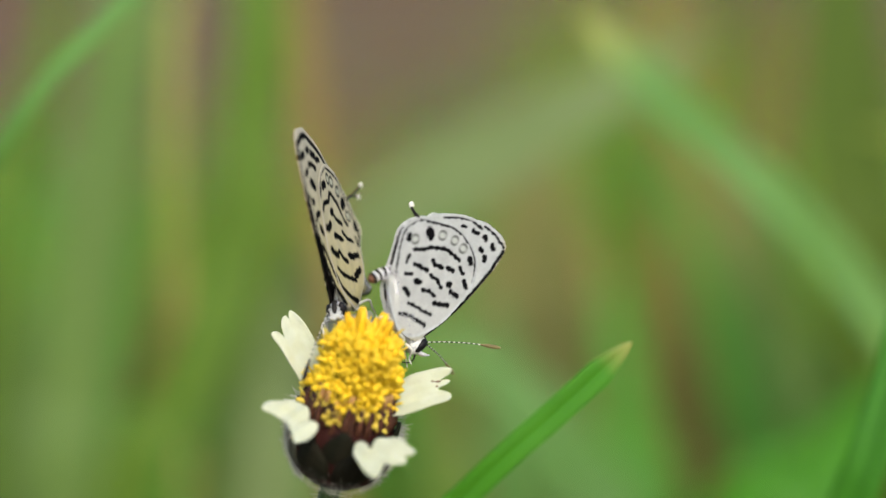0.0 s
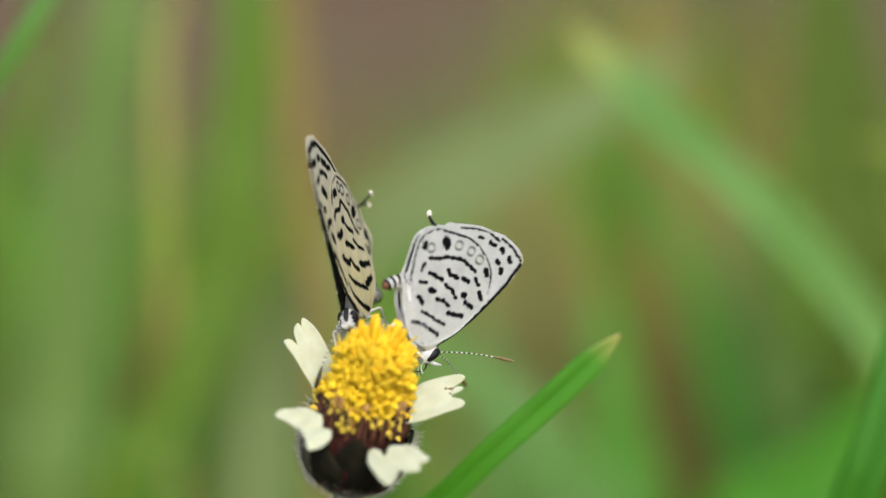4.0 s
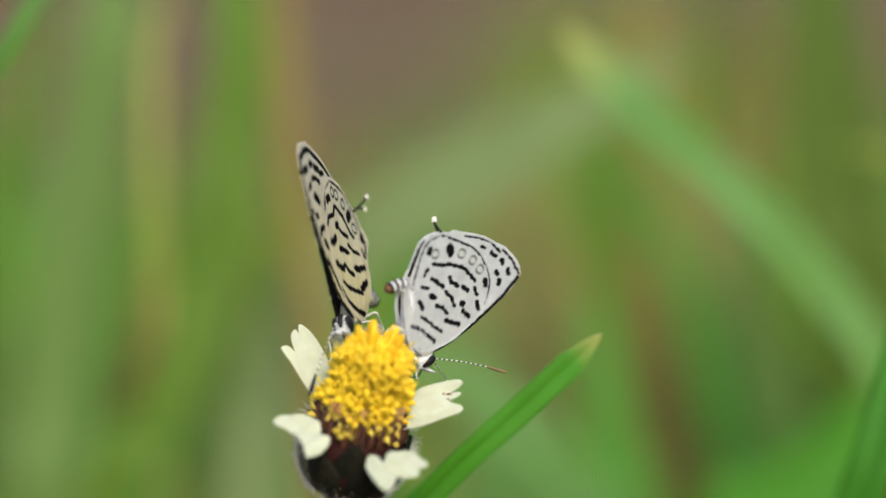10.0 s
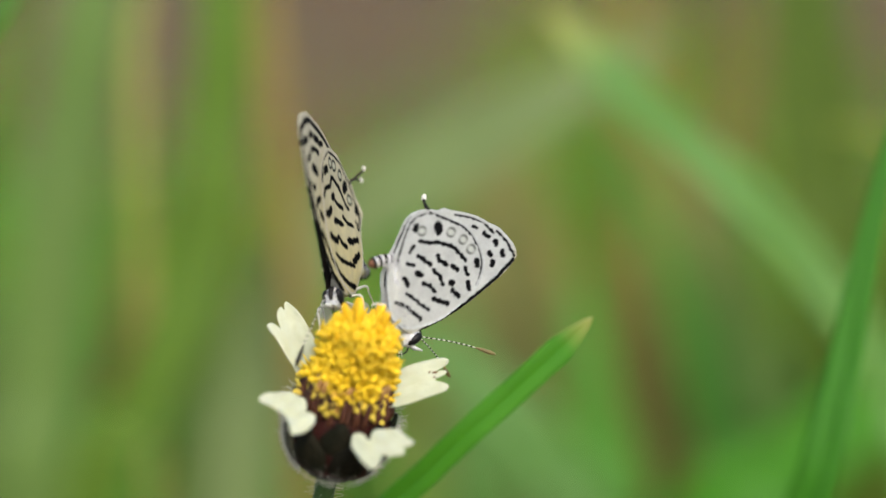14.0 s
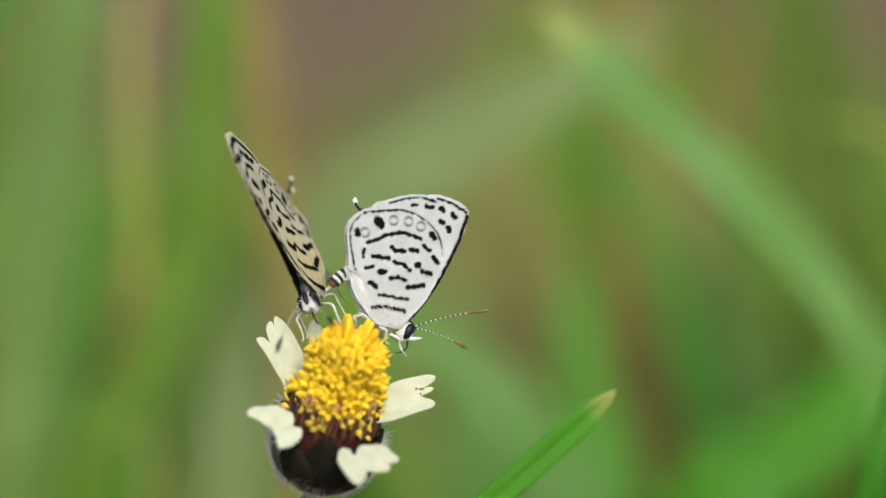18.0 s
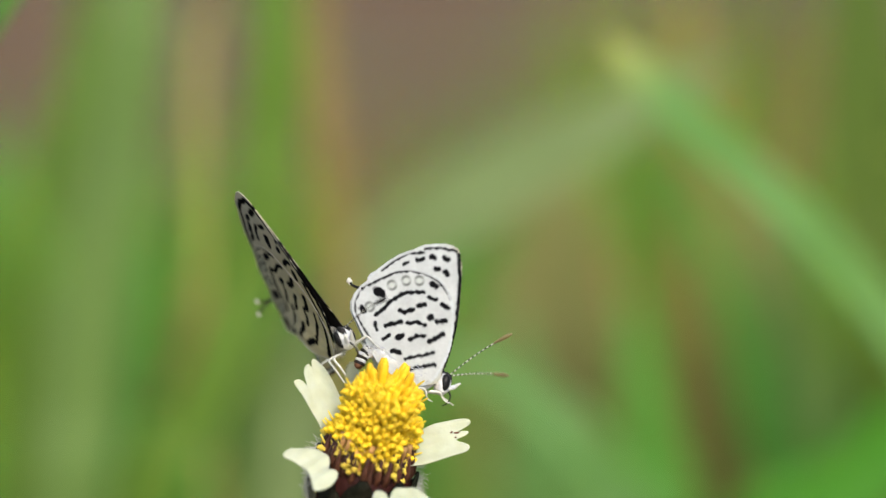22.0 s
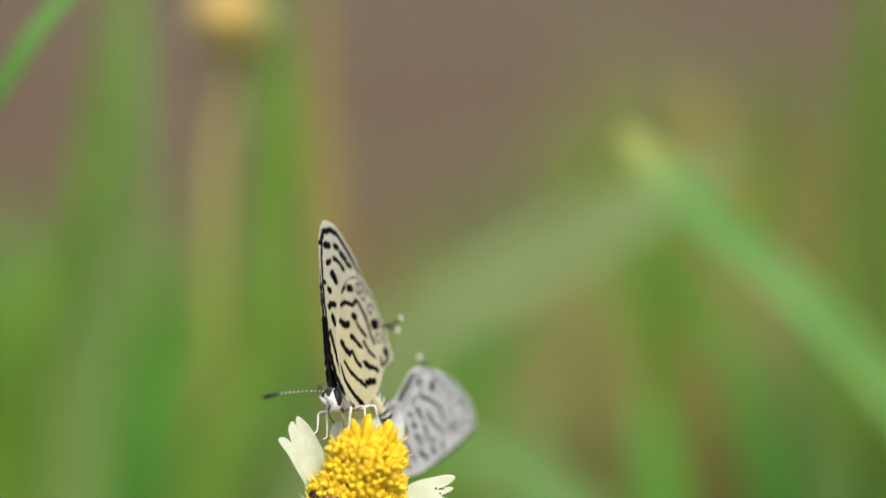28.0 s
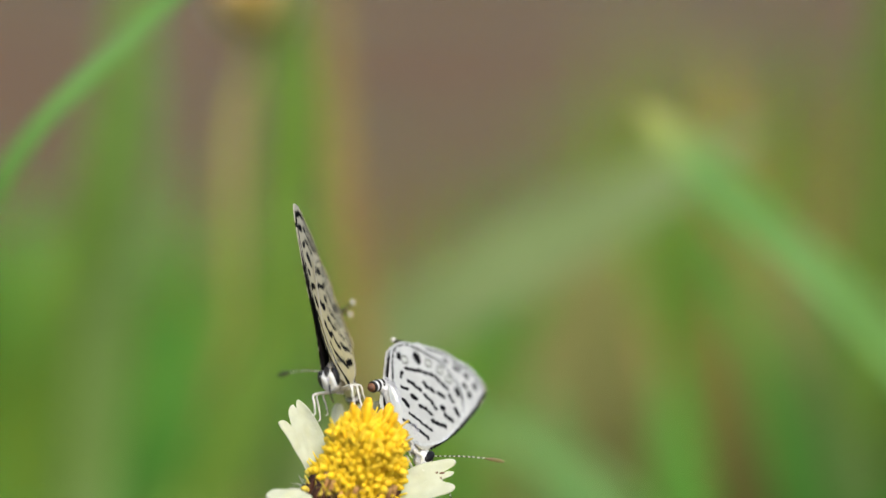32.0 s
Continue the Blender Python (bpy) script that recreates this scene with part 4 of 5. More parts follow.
PALE = Sketch((748, 592), 27.5, 13, 1,
              [(758, 598), (780, 560), (798, 505), (807, 450), (811, 400), (809, 370), (800, 356), (776, 351), (745, 353), (720, 362),
               (690, 374), (660, 395), (640, 412), (650, 450), (690, 520), (725, 592)],
              [(750, 596), (776, 560), (790, 520), (794, 470), (789, 443), (775, 418), (750, 403), (720, 395), (690, 396), (660, 408), (638, 418),
               (622, 430), (611, 450), (609, 468), (617, 488), (630, 517), (642, 545), (657, 567), (682, 586), (717, 604)],
              PALE_FORE, PALE_BANDS + PALE_SPOTS + PALE_LOW_SPOTS, ((682, 425), (708, 417), (732, 417), (641, 463)))


def stroke_field(p, sketch, marks):
    """How much of the points p (mm) the strokes cover, 0 to 1, with soft edges."""
    cover = np.zeros(len(p))
    for width, *pts in marks:
        q = [np.array(sketch.mm(*s)) for s in pts]
        best = np.full(len(p), 1e9)
        for a, b in zip(q, q[1:]):
            ab = b - a
            s = np.clip(((p - a) @ ab) / max(ab @ ab, 1e-9), 0, 1)
            best = np.minimum(best, np.hypot(*(p - a - s[:, None] * ab).T))
        wob = 0.035 * np.sin(p[:, 0] * 9.1) * np.cos(p[:, 1] * 8.3) + 0.022 * np.sin(p[:, 0] * 15.0 + 2 * np.sin(p[:, 1] * 7.0))
        cover = np.maximum(cover, np.clip(((0.57 if sketch.facing < 0 else 0.50) * width / sketch.unit - best + wob) / 0.11 + 0.5, 0, 1))
    return cover


def wing_mesh(kind, side, tilt, mats, warm, sketch):
    """One wing: outer (under) side with its markings, dark inner side, thin rim."""
    rim_pts = outline([sketch.mm(*p) for p in sketch.outlines[kind]], 280)
    if sketch.facing < 0:
        rim_pts = rim_pts[::-1]
    mid = rim_pts.mean(0) * 0.9
    levels = np.linspace(0, 1, 66)
    n, m = len(rim_pts), len(levels)
    scallop = 1 + 0.007 * np.sin(np.arange(n) * 1.9) + 0.006 * np.sin(np.arange(n) * 0.43 + 1.0) * np.sin(np.arange(n) * 0.17)
    flat = np.concatenate([mid + s * (rim_pts - mid) * (scallop[:, None] if s > 0.97 else 1) for s in levels])
    edge = np.repeat(levels, n)
    dark = stroke_field(flat, sketch, sketch.marks[kind])
    pale = np.zeros(len(flat))
    if kind == "hind":
        for ring in sketch.rings:
            c = np.array(sketch.mm(*ring))
            d = np.hypot(*(flat - c).T)
            out = flat - c
            way = np.abs(out @ (c / np.hypot(*c))) / np.maximum(d, 1e-6)
            dark = np.maximum(dark, np.clip((0.115 - np.abs(d - (0.32 if sketch.facing < 0 else 0.27))) / 0.09 + 0.2, 0, 1) * ((0.6 if sketch.facing < 0 else 0.25) + 0.38 * np.clip(way * 1.5 - 0.35, 0, 1)))
            pale = np.maximum(pale, np.clip((0.40 - d) / 0.15, 0, 0.75 if sketch.facing < 0 else 0.3))
    else:
        dark = np.maximum(dark, 0.35 * np.clip(1 - np.abs(flat[:, 0] - 0.9) / 0.25, 0, 1) * (flat[:, 1] < 3))
    base = np.array((0.0, 0.0))
    d0 = np.hypot(*(flat - base).T)
    cream = np.clip(1.25 - d0 / 9.0, 0.10, 1) * np.clip((1 - edge) / 0.06, 0, 1) * warm
    if kind == "fore" and sketch.facing > 0:
        ahead = rim_pts[:, 0].max() - flat[:, 0]
        cream = np.maximum(cream, np.clip(1 - (1 - edge) / 0.10, 0, 1) * np.clip(2 - ahead, 0, 1) * 0.9)
    blotch = np.sin(flat[:, 0] * 2.3 + 1.0) * np.sin(flat[:, 1] * 1.9 + 0.4 * flat[:, 0])
    veins = np.clip(0.55 - np.abs(np.sin(np.arctan2(flat[:, 1] + 1.5, flat[:, 0] + 0.3) * 13.0)) * 6, 0, 1) * np.clip(d0 / 5, 0, 1)
    dark = np.clip(dark + 0.05 + 0.04 * blotch + 0.10 * veins + 0.22 * np.clip((edge - 0.972) / 0.02, 0, 1) * (np.sin(np.tile(np.arange(n), m) * 1.1) > 0), 0, 1)
    rear = np.ones(len(flat)) if kind == "hind" else np.clip((rim_pts[:, 0].max() - 1.2 - flat[:, 0]) / 0.5, 0, 1)
    fringe = np.clip((edge - 0.945) / 0.015, 0, 1) * rear
    dark = dark * (1 - 0.8 * fringe)
    cream = cream * (1 - fringe)
    col = np.stack([dark, cream, pale, np.ones(len(flat))], 1)
    off = 0.03 if kind == "fore" else 0.10
    belly = 0.35 * np.sin(np.clip(flat[:, 1] / 11, 0, 1) * math.pi) * np.clip((flat[:, 0] + 8) / 8, 0, 1)
    ribs = 0.025 * np.cos(np.arctan2(flat[:, 1] + 1.5, flat[:, 0] + 0.3) * 26.0) * np.clip(d0 / 4, 0, 1)
    gap = (0.58 if kind == "fore" else 0.56) * (1.0 if sketch.facing < 0 else 0.8)
    reach = 1.9 if sketch.facing < 0 else 2.8
    y = off + gap * np.exp(-flat[:, 1].clip(0) / reach) + flat[:, 1].clip(0) * math.tan(radians(tilt)) + belly * 0.08 + ribs
    if kind == "hind" and sketch.facing < 0:
        # the rear margin flares out round the abdomen
        y = y + 0.42 * np.clip((-flat[:, 0] - 1.2) / 2.4, 0, 1) * np.exp(-((flat[:, 1] - 1.0) / 1.9) ** 2)
    outer = np.stack([flat[:, 0], side * y, flat[:, 1]], 1)
    inner = np.stack([flat[:, 0], side * (y - 0.035), flat[:, 1]], 1)
    rows = list(range(0, m - 1, 13)) + [m - 6, m - 1]
    verts = np.concatenate([outer] + [inner[r * n:(r + 1) * n] for r in rows]) * MM
    faces, mat = [], []
    for i in range(m - 1):
        for j in range(n):
            k = (j + 1) % n
            q = (i * n + j, (i + 1) * n + j, (i + 1) * n + k, i * n + k)
            faces.append(q if side > 0 else q[::-1])
            mat.append(0)
    o = m * n
    for i in range(len(rows) - 1):
        for j in range(n):
            k = (j + 1) % n
            q = (o + i * n + j, o + i * n + k, o + (i + 1) * n + k, o + (i + 1) * n + j)
            faces.append(q if side > 0 else q[::-1])
            mat.append(0 if i == len(rows) - 2 else 1)     # pale fringe on both sides
    last = o + (len(rows) - 1) * n
    for j in range(n):
        k = (j + 1) % n
        faces.append(((m - 1) * n + j, last + j, last + k, (m - 1) * n + k))
        mat.append(0)
    me = mesh_of(kind + "wing", verts.tolist(), faces, mats)
    me.polygons.foreach_set("material_index", mat)
    lay = me.color_attributes.new("pigment", "FLOAT_COLOR", "POINT")
    full = np.concatenate([col] + [col[r * n:(r + 1) * n] for r in rows])
    lay.data.foreach_set("color", full.ravel().astype(np.float32))
    return me


def build_butterfly(label, sketch, tail_at, size, tilt, wing_mat, club, warm, spine, girth, plain, tails, feelers, stride):
    """A small blue with closed wings; head +x, wings up +z, origin at the wing base. spine: the abdomen's line; girth: its thickness; plain: its unbanded segments."""
    bf = tagged(new("butterfly"), label, "butterfly", "pair of butterflies on the flower")
    k = size * MM
    for side in (1, -1):
        me = wing_mesh("fore", side, tilt, (wing_mat, M_UPPER), warm, sketch)
        piece("forewing", me, bf)["side"] = side
        me = wing_mesh("hind", side, tilt + 0.3, (wing_mat, M_UPPER), warm, sketch)
        hw = piece("hindwing", me, bf)
        hw["side"] = side
        a = Vector((*sketch.mm(*tail_at), 0)) / size
        ty = side * (0.16 + a.y * math.tan(radians(tilt)) + 0.05)
        p = Vector((a.x, ty, a.y))
        dx, dy, dz = tails[0 if side > 0 else 1]
        pts = [p + Vector((0.15, 0, 0)), p + Vector((-0.4 * dx, 0.25 * dy, 0.12 * dz)), p + Vector((-0.8 * dx, 0.7 * dy, 0.5 * dz)), p + Vector((-dx, dy, dz))]
        v, f = tube([q * k for q in pts], [0.085 * k, 0.07 * k, 0.07 * k], 6, 9)
        piece("tail", mesh_of("tail", v, f, M_BAND), hw, None, "thin black wing tail")
        e = pts[-1]
        v, f = ball(e * k, 0.14 * k, 0.13 * k, 0.20 * k, 8, 6)
        piece("tail_tip", mesh_of("tail_tip", v, f, M_HAIR), hw, None, "white tip of the tail")
    # thorax with fur
    rng = random.Random(7)
    heart, long, wide, tall = ((-1.35, 1.75, 0.58, 0.86) if sketch.facing < 0 else (-0.9, 1.45, 0.54, 0.85))
    v, f = ball(Vector((heart, 0, 0.1)) * k, long * k, wide * k, tall * k, 22, 14)
    v = [p + 0.10 * k * Vector((noise.noise(p * 2500), noise.noise(p * 2500 + Vector((9, 0, 0))), noise.noise(p * 2500 + Vector((0, 9, 0))))) for p in v]
    down = M_CREAM_FUR if sketch.facing < 0 else M_FUR
    piece("thorax", mesh_of("thorax", v, f, down), bf)
    fur = []
    for i in range(640):
        a, b = rng.uniform(0, 2 * math.pi), math.acos(rng.uniform(-1, 1))
        d = Vector((math.sin(b) * math.cos(a), math.sin(b) * math.sin(a), math.cos(b)))
        p = Vector((heart + (long + 0.05) * d.x, (wide - 0.04) * d.y, 0.1 + (tall - 0.02) * d.z))
        e = p + Vector((d.x * 0.25 - 0.35, d.y * (0.03 if sketch.facing < 0 else 0.12), d.z * 0.3)) * rng.uniform(0.7, 1.4)
        fur.append(tube([p * k, (p * 0.4 + e * 0.6) * k + Vector((0, 0, 0.05 * k)), e * k], [0.035 * k, 0.03 * k, 0.008 * k], 3, 3, False))
    line = curve_points(spine, 36)
    for i in range(420):
        q = rng.randrange(0, 22)
        a = rng.uniform(0, 2 * math.pi)
        d = (line[q + 1] - line[q]).normalized()
        u = d.cross(Vector((0, 1, 0)))
        n = math.cos(a) * u + math.sin(a) * Vector((0, 1, 0))
        p = line[q] + n * (0.44 * girth if sketch.facing > 0 else 0.34)
        e = p + n * rng.uniform(0.03, 0.12) + d * rng.uniform(0.4, 0.8)
        fur.append(tube([p * k, (p * 0.5 + e * 0.5 + n * 0.06) * k, e * k], [0.035 * k, 0.03 * k, 0.008 * k], 3, 3, False))
    v, f = joined(fur)
    tagged(piece("fur", mesh_of("fur", v, f, down), bf, None, "long pale fur"), kind="stuff")
    # abdomen: segments alternately white and black
    line = curve_points(spine, 36)
    for i in range(18):
        a, b = line[2 * i], line[2 * i + 2]
        s = i / 17
        swell = 0.04 if i >= plain else 0.0
        r = girth * (0.54 - 0.10 * s) * (1.0 if i % 2 or i < plain else 0.95)
        r2 = girth * (0.54 - 0.10 * (s + 0.056)) * (1.0 if i % 2 or i < plain else 0.95)
        v, f = tube([a * k, (a + b) / 2 * k, b * k], [r * (1 - swell) * k, (r + r2) / 2 * (1 + swell) * k, r2 * (1 - swell) * k], 18, 4)
        piece("abdomen_segment", mesh_of("abdomen_segment", v, f, M_FUR if i % 2 == 0 or i < plain else M_BAND), bf)
    v, f = ball(line[-1] * k, 0.32 * k, 0.32 * k, 0.32 * k, 12, 8)
    piece("abdomen_tip", mesh_of("abdomen_tip", v, f, M_RUST), bf, None, "rust-brown abdomen tip")
    if sketch.facing < 0:
        under = []
        for i in range(0, 35, 5):
            d = (line[i + 1] - line[i]).normalized()
            under.append((line[i] + 0.20 * Vector((-d.z, 0, d.x))) * k)
        v, f = tube(under, [0.56 * k, 0.60 * k, 0.60 * k, 0.56 * k, 0.50 * k, 0.42 * k], 16, 20)
        piece("belly", mesh_of("belly", v, f, M_BELLY), bf, None, "yellowish white belly")
    else:
        v, f = tube([p * k + Vector((0, 0, -0.18 * k)) for p in line[:31:6]], [0.55 * k, 0.52 * k, 0.48 * k, 0.3 * k], 12, 16)
        piece("belly", mesh_of("belly", v, f, M_FUR), bf, None, "white belly")
    # head
    v, f = ball(Vector((0.95, 0, -0.1)) * k, 0.60 * k, 0.62 * k, 0.76 * k, 18, 12)
    head = piece("head", mesh_of("head", v, f, M_FUR), bf)
    v, f = ball(Vector((1.02, 0, 0.28)) * k, 0.56 * k, 0.26 * k, 0.50 * k, 14, 10)
    piece("crown", mesh_of("crown", v, f, M_BAND), head, None, "black crown between the eyes")
    for side in (1, -1):
        v, f = ball(Vector((1.05, 0.40 * side, 0.03)) * k, 0.34 * k, 0.30 * k, 0.60 * k, 18, 12)
        piece("eye", mesh_of("eye", v, f, M_EYE), head, None, "shiny black eye")
        v, f = tube([Vector(p) * k for p in ((1.35, 0.16 * side, -0.35), (1.75, 0.2 * side, -0.15), (2.15, 0.24 * side, 0.2))], [0.16 * k, 0.15 * k, 0.05 * k], 7, 6)
        piece("palp", mesh_of("palp", v, f, M_FUR), head)
        base = Vector((1.2, 0.26 * side, 0.5))
        lift = pose(0, 0, 0, 0, -feelers[0 if side < 0 else 1], 0)
        bend_pts = [base + lift @ Vector(q) for q in ((0, 0, 0), (1.6, 0.55 * side, 0.12), (3.2, 1.15 * side, 0.12), (4.9, 1.75 * side, -0.05))]
        ln = curve_points(bend_pts, 30)
        chunks_w, chunks_b = [], []
        for i in range(22):
            c = tube([ln[i] * k, (ln[i] + ln[i + 1]) / 2 * k, ln[i + 1] * k], [0.042 * k, 0.036 * k, 0.042 * k], 6, 2)
            (chunks_w if i % 2 else chunks_b).append(c)
        v, f = joined(chunks_b)
        piece("antenna", mesh_of("antenna", v, f, M_BAND), head, None, "black and white ringed antenna")
        v, f = joined(chunks_w)
        piece("pale_rings", mesh_of("pale_rings", v, f, M_HAIR), head)
        v, f = tube([ln[22] * k, ln[25] * k, ln[28] * k, ln[30] * k], [0.05 * k, 0.13 * k, 0.15 * k, 0.06 * k], 8, 9)
        piece("antenna_club", mesh_of("antenna_club", v, f, club), head, None, "dark antenna club")
    # legs
    for side in (1, -1):
        for i, (x, fx, fz) in enumerate(((0.1, 1.5 + 0.3 * side, -1.9), (-0.8, -0.2 - 0.25 * side, -2.3), (-1.6, -2.5 + 0.2 * side, -2.0))):
            a = Vector((x, 0.45 * side, -0.8))
            knee = Vector((x + (fx - x) * 0.55, (0.35 + 0.9 * stride) * side, -0.75))
            e = Vector((fx, 1.35 * side * stride, -0.8 + (fz + 0.8) * stride))
            v, f = tube([a * k, knee * k, (knee * 0.5 + e * 0.5) * k, e * k, (e + Vector((0.35, 0.1 * side, -0.12))) * k], [0.11 * k, 0.08 * k, 0.065 * k, 0.045 * k, 0.035 * k], 7, 14)
            piece("leg", mesh_of("leg", v, f, M_LEG), bf)
    v, f = tube([Vector(p) * k for p in ((1.45, 0, -0.45), (1.7, 0, -0.85), (1.55, 0, -1.3), (1.25, 0, -1.55))], [0.06 * k, 0.05 * k, 0.04 * k], 6, 10)
    piece("proboscis", mesh_of("proboscis", v, f, M_BAND), head, None, "black proboscis")
    return bf


flower = build_flower("small daisy flower with a tall yellow disc and five cream rays", 150, 196, UPRIGHT)
far_flower = build_flower("small yellow daisy flower without rays, behind", 170, 222, NODDING, False, M_YOUNG_CUP, M_YOUNG)
far_flower.matrix_world = Matrix.Translation(at(-127.8, 191.4, .228)) @ LEAN @ Matrix.Scale(1.2, 4)
upright_butterfly = build_butterfly("small cream butterfly with black streaks, wings closed, on the flower", CREAM, (346, 196), 1.0, 0.1, M_WING, M_BAND, 1.0,
                                    [(-1.7, 0, 0.3), (-3.2, 0, 0.3), (-4.7, 0, -0.35), (-5.8, 0, -1.5)], 1.15, 6, ((1.10, 0.80, 0.40), (1.00, 0.90, -0.35)), (3, 3), 1.0)
hanging_butterfly = build_butterfly("small white butterfly with black spots, head down beside the flower", PALE, (626, 430), 0.95, 0.05, M_WING_PALE, M_CLUB, 0.2,
                                    [(-1.6, 0, 0.0), (-2.9, 0, 0.75), (-4.0, 0, 1.25), (-4.70, 0, 0.80), (-4.95, 0, -0.05)], 0.9, 7, ((0.7, 0.75, 0.45), (0.60, 1.05, 0.35)), (48, 14), 0.35)

# ---- near grass, moved by the wind ----
def local_blade(name, pts, width, material, label, **kw):
    face = kw.pop("face", TOWARDS)
    ob = new(name, blade_mesh(name, pts, width, face, material, **kw))
    add_midrib(ob, pts, width, face, material, kw.get("n", 40))
    return tagged(ob, label, "grass")


def off(u, v, d, away=0.0):
    """An offset in the tilted plan: u, v thousandths of d right and up, away metres ahead."""
    return LEAN.to_3x3() @ Vector((u / 1000 * d, away, v / 1000 * d))


near_blade = local_blade("grass_blade", [off(0.0, -0.0, .133), off(-13.6, -13.0, .133, .0005), off(-40.4, -38.2, .133, .001), off(-78.3, -73.6, .133, .002), off(-127.2, -131.0, .133, .006), off(-192.3, -268.6, .133, .015), off(-243.2, -622.1, .133, .04), off(-254.5, -1470.4, .133, .09)],
                         0.0019, M_BLADE, "fresh green pointed grass blade beside the flower", tip=0.014, n=70, yellow=0.012, face=Vector((0.25, -0.85, 0.45)), fold=0.4)
side_blade = local_blade("grass_blade", [off(59.4, 203.6, .146, .0), off(42.4, 141.4, .146), off(26.9, 76.3, .146), off(12.7, 22.6, .146), off(2.8, -11.3, .146, .001), off(-17.0, -93.3, .146, .004), off(-25.4, -395.9, .146, .03), off(-17.0, -1413.9, .146, .09)],
                         0.0040, M_DEEP, "dark green broad grass blade", tip=0.16, n=60, yellow=0.0, face=Vector((-0.35, -0.85, 0.3)))
side_blade_two = local_blade("grass_blade", [off(25.4, 50.9, .147, .002), off(11.3, 25.4, .147, .002), off(-1.4, -0.0, .147, .002), off(-14.1, -33.9, .147, .003), off(-24.0, -113.1, .147, .006), off(-22.6, -424.2, .147, .03), off(-17.0, -1413.9, .147, .085)],
                         0.0020, M_DEEP, "dark green narrow grass blade", tip=0.2, n=50, yellow=0.0)
arch_blade = local_blade("grass_blade", [off(268.6, 135.7, .158, .002), off(145.9, 141.7, .158), off(49.8, 124.7, .158), off(-37.9, 96.4, .158), off(-102.9, 63.9, .158), off(-162.3, 22.9, .158), off(-221.7, -28.0, .158), off(-294.1, -107.5, .158), off(-353.5, -226.2, .158, .01), off(-410.0, -622.1, .158, .03), off(-424.2, -1215.9, .158, .05)],
                         0.0016, M_LIGHT, "long arching light green grass blade", tip=0.2, n=80, yellow=0.0)


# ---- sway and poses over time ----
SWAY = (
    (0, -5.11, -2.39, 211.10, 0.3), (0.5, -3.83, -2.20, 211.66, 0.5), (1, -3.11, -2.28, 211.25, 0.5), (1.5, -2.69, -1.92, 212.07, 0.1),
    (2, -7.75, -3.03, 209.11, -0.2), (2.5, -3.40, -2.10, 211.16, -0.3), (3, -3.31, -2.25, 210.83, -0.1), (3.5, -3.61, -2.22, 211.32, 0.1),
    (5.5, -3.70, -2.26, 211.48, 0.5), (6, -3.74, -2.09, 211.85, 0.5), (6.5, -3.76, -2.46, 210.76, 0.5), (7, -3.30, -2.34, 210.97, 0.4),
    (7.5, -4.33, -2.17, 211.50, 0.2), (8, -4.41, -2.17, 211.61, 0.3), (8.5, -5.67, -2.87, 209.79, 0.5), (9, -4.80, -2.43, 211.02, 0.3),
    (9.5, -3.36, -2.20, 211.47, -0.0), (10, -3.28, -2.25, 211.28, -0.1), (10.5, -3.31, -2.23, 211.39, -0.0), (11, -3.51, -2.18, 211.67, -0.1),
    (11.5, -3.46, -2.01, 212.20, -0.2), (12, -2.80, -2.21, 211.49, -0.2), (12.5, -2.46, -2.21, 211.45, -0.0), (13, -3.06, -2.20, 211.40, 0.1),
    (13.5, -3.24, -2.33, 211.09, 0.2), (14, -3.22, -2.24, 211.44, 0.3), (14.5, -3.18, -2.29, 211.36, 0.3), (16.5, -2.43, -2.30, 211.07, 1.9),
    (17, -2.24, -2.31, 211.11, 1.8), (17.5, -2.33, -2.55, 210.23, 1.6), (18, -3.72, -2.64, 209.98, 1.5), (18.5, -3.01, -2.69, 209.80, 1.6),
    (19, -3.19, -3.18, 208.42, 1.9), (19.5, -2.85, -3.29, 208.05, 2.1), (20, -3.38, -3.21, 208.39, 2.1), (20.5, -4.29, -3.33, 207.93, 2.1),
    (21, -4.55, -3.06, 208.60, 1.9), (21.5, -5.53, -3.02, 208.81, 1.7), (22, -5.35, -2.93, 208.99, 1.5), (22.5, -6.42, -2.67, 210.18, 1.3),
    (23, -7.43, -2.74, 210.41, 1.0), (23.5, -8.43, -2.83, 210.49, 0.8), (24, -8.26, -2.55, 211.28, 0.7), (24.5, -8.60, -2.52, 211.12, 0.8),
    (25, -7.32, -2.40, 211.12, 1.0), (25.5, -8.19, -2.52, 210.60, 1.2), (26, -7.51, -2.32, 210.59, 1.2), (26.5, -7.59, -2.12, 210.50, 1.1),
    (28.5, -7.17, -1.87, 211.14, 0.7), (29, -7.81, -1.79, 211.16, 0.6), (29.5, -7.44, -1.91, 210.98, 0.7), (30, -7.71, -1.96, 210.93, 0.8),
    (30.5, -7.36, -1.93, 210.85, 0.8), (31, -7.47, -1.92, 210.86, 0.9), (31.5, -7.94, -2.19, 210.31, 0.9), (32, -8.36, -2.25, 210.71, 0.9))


def at_time(rows, t):
    """The row's numbers at t, straight between the rows."""
    for a, b in zip(rows, rows[1:]):
        if a[0] <= t <= b[0]:
            f = (t - a[0]) / (b[0] - a[0])
            return [p + (q - p) * f for p, q in zip(a[1:], b[1:])]
    return list(rows[-1][1:])


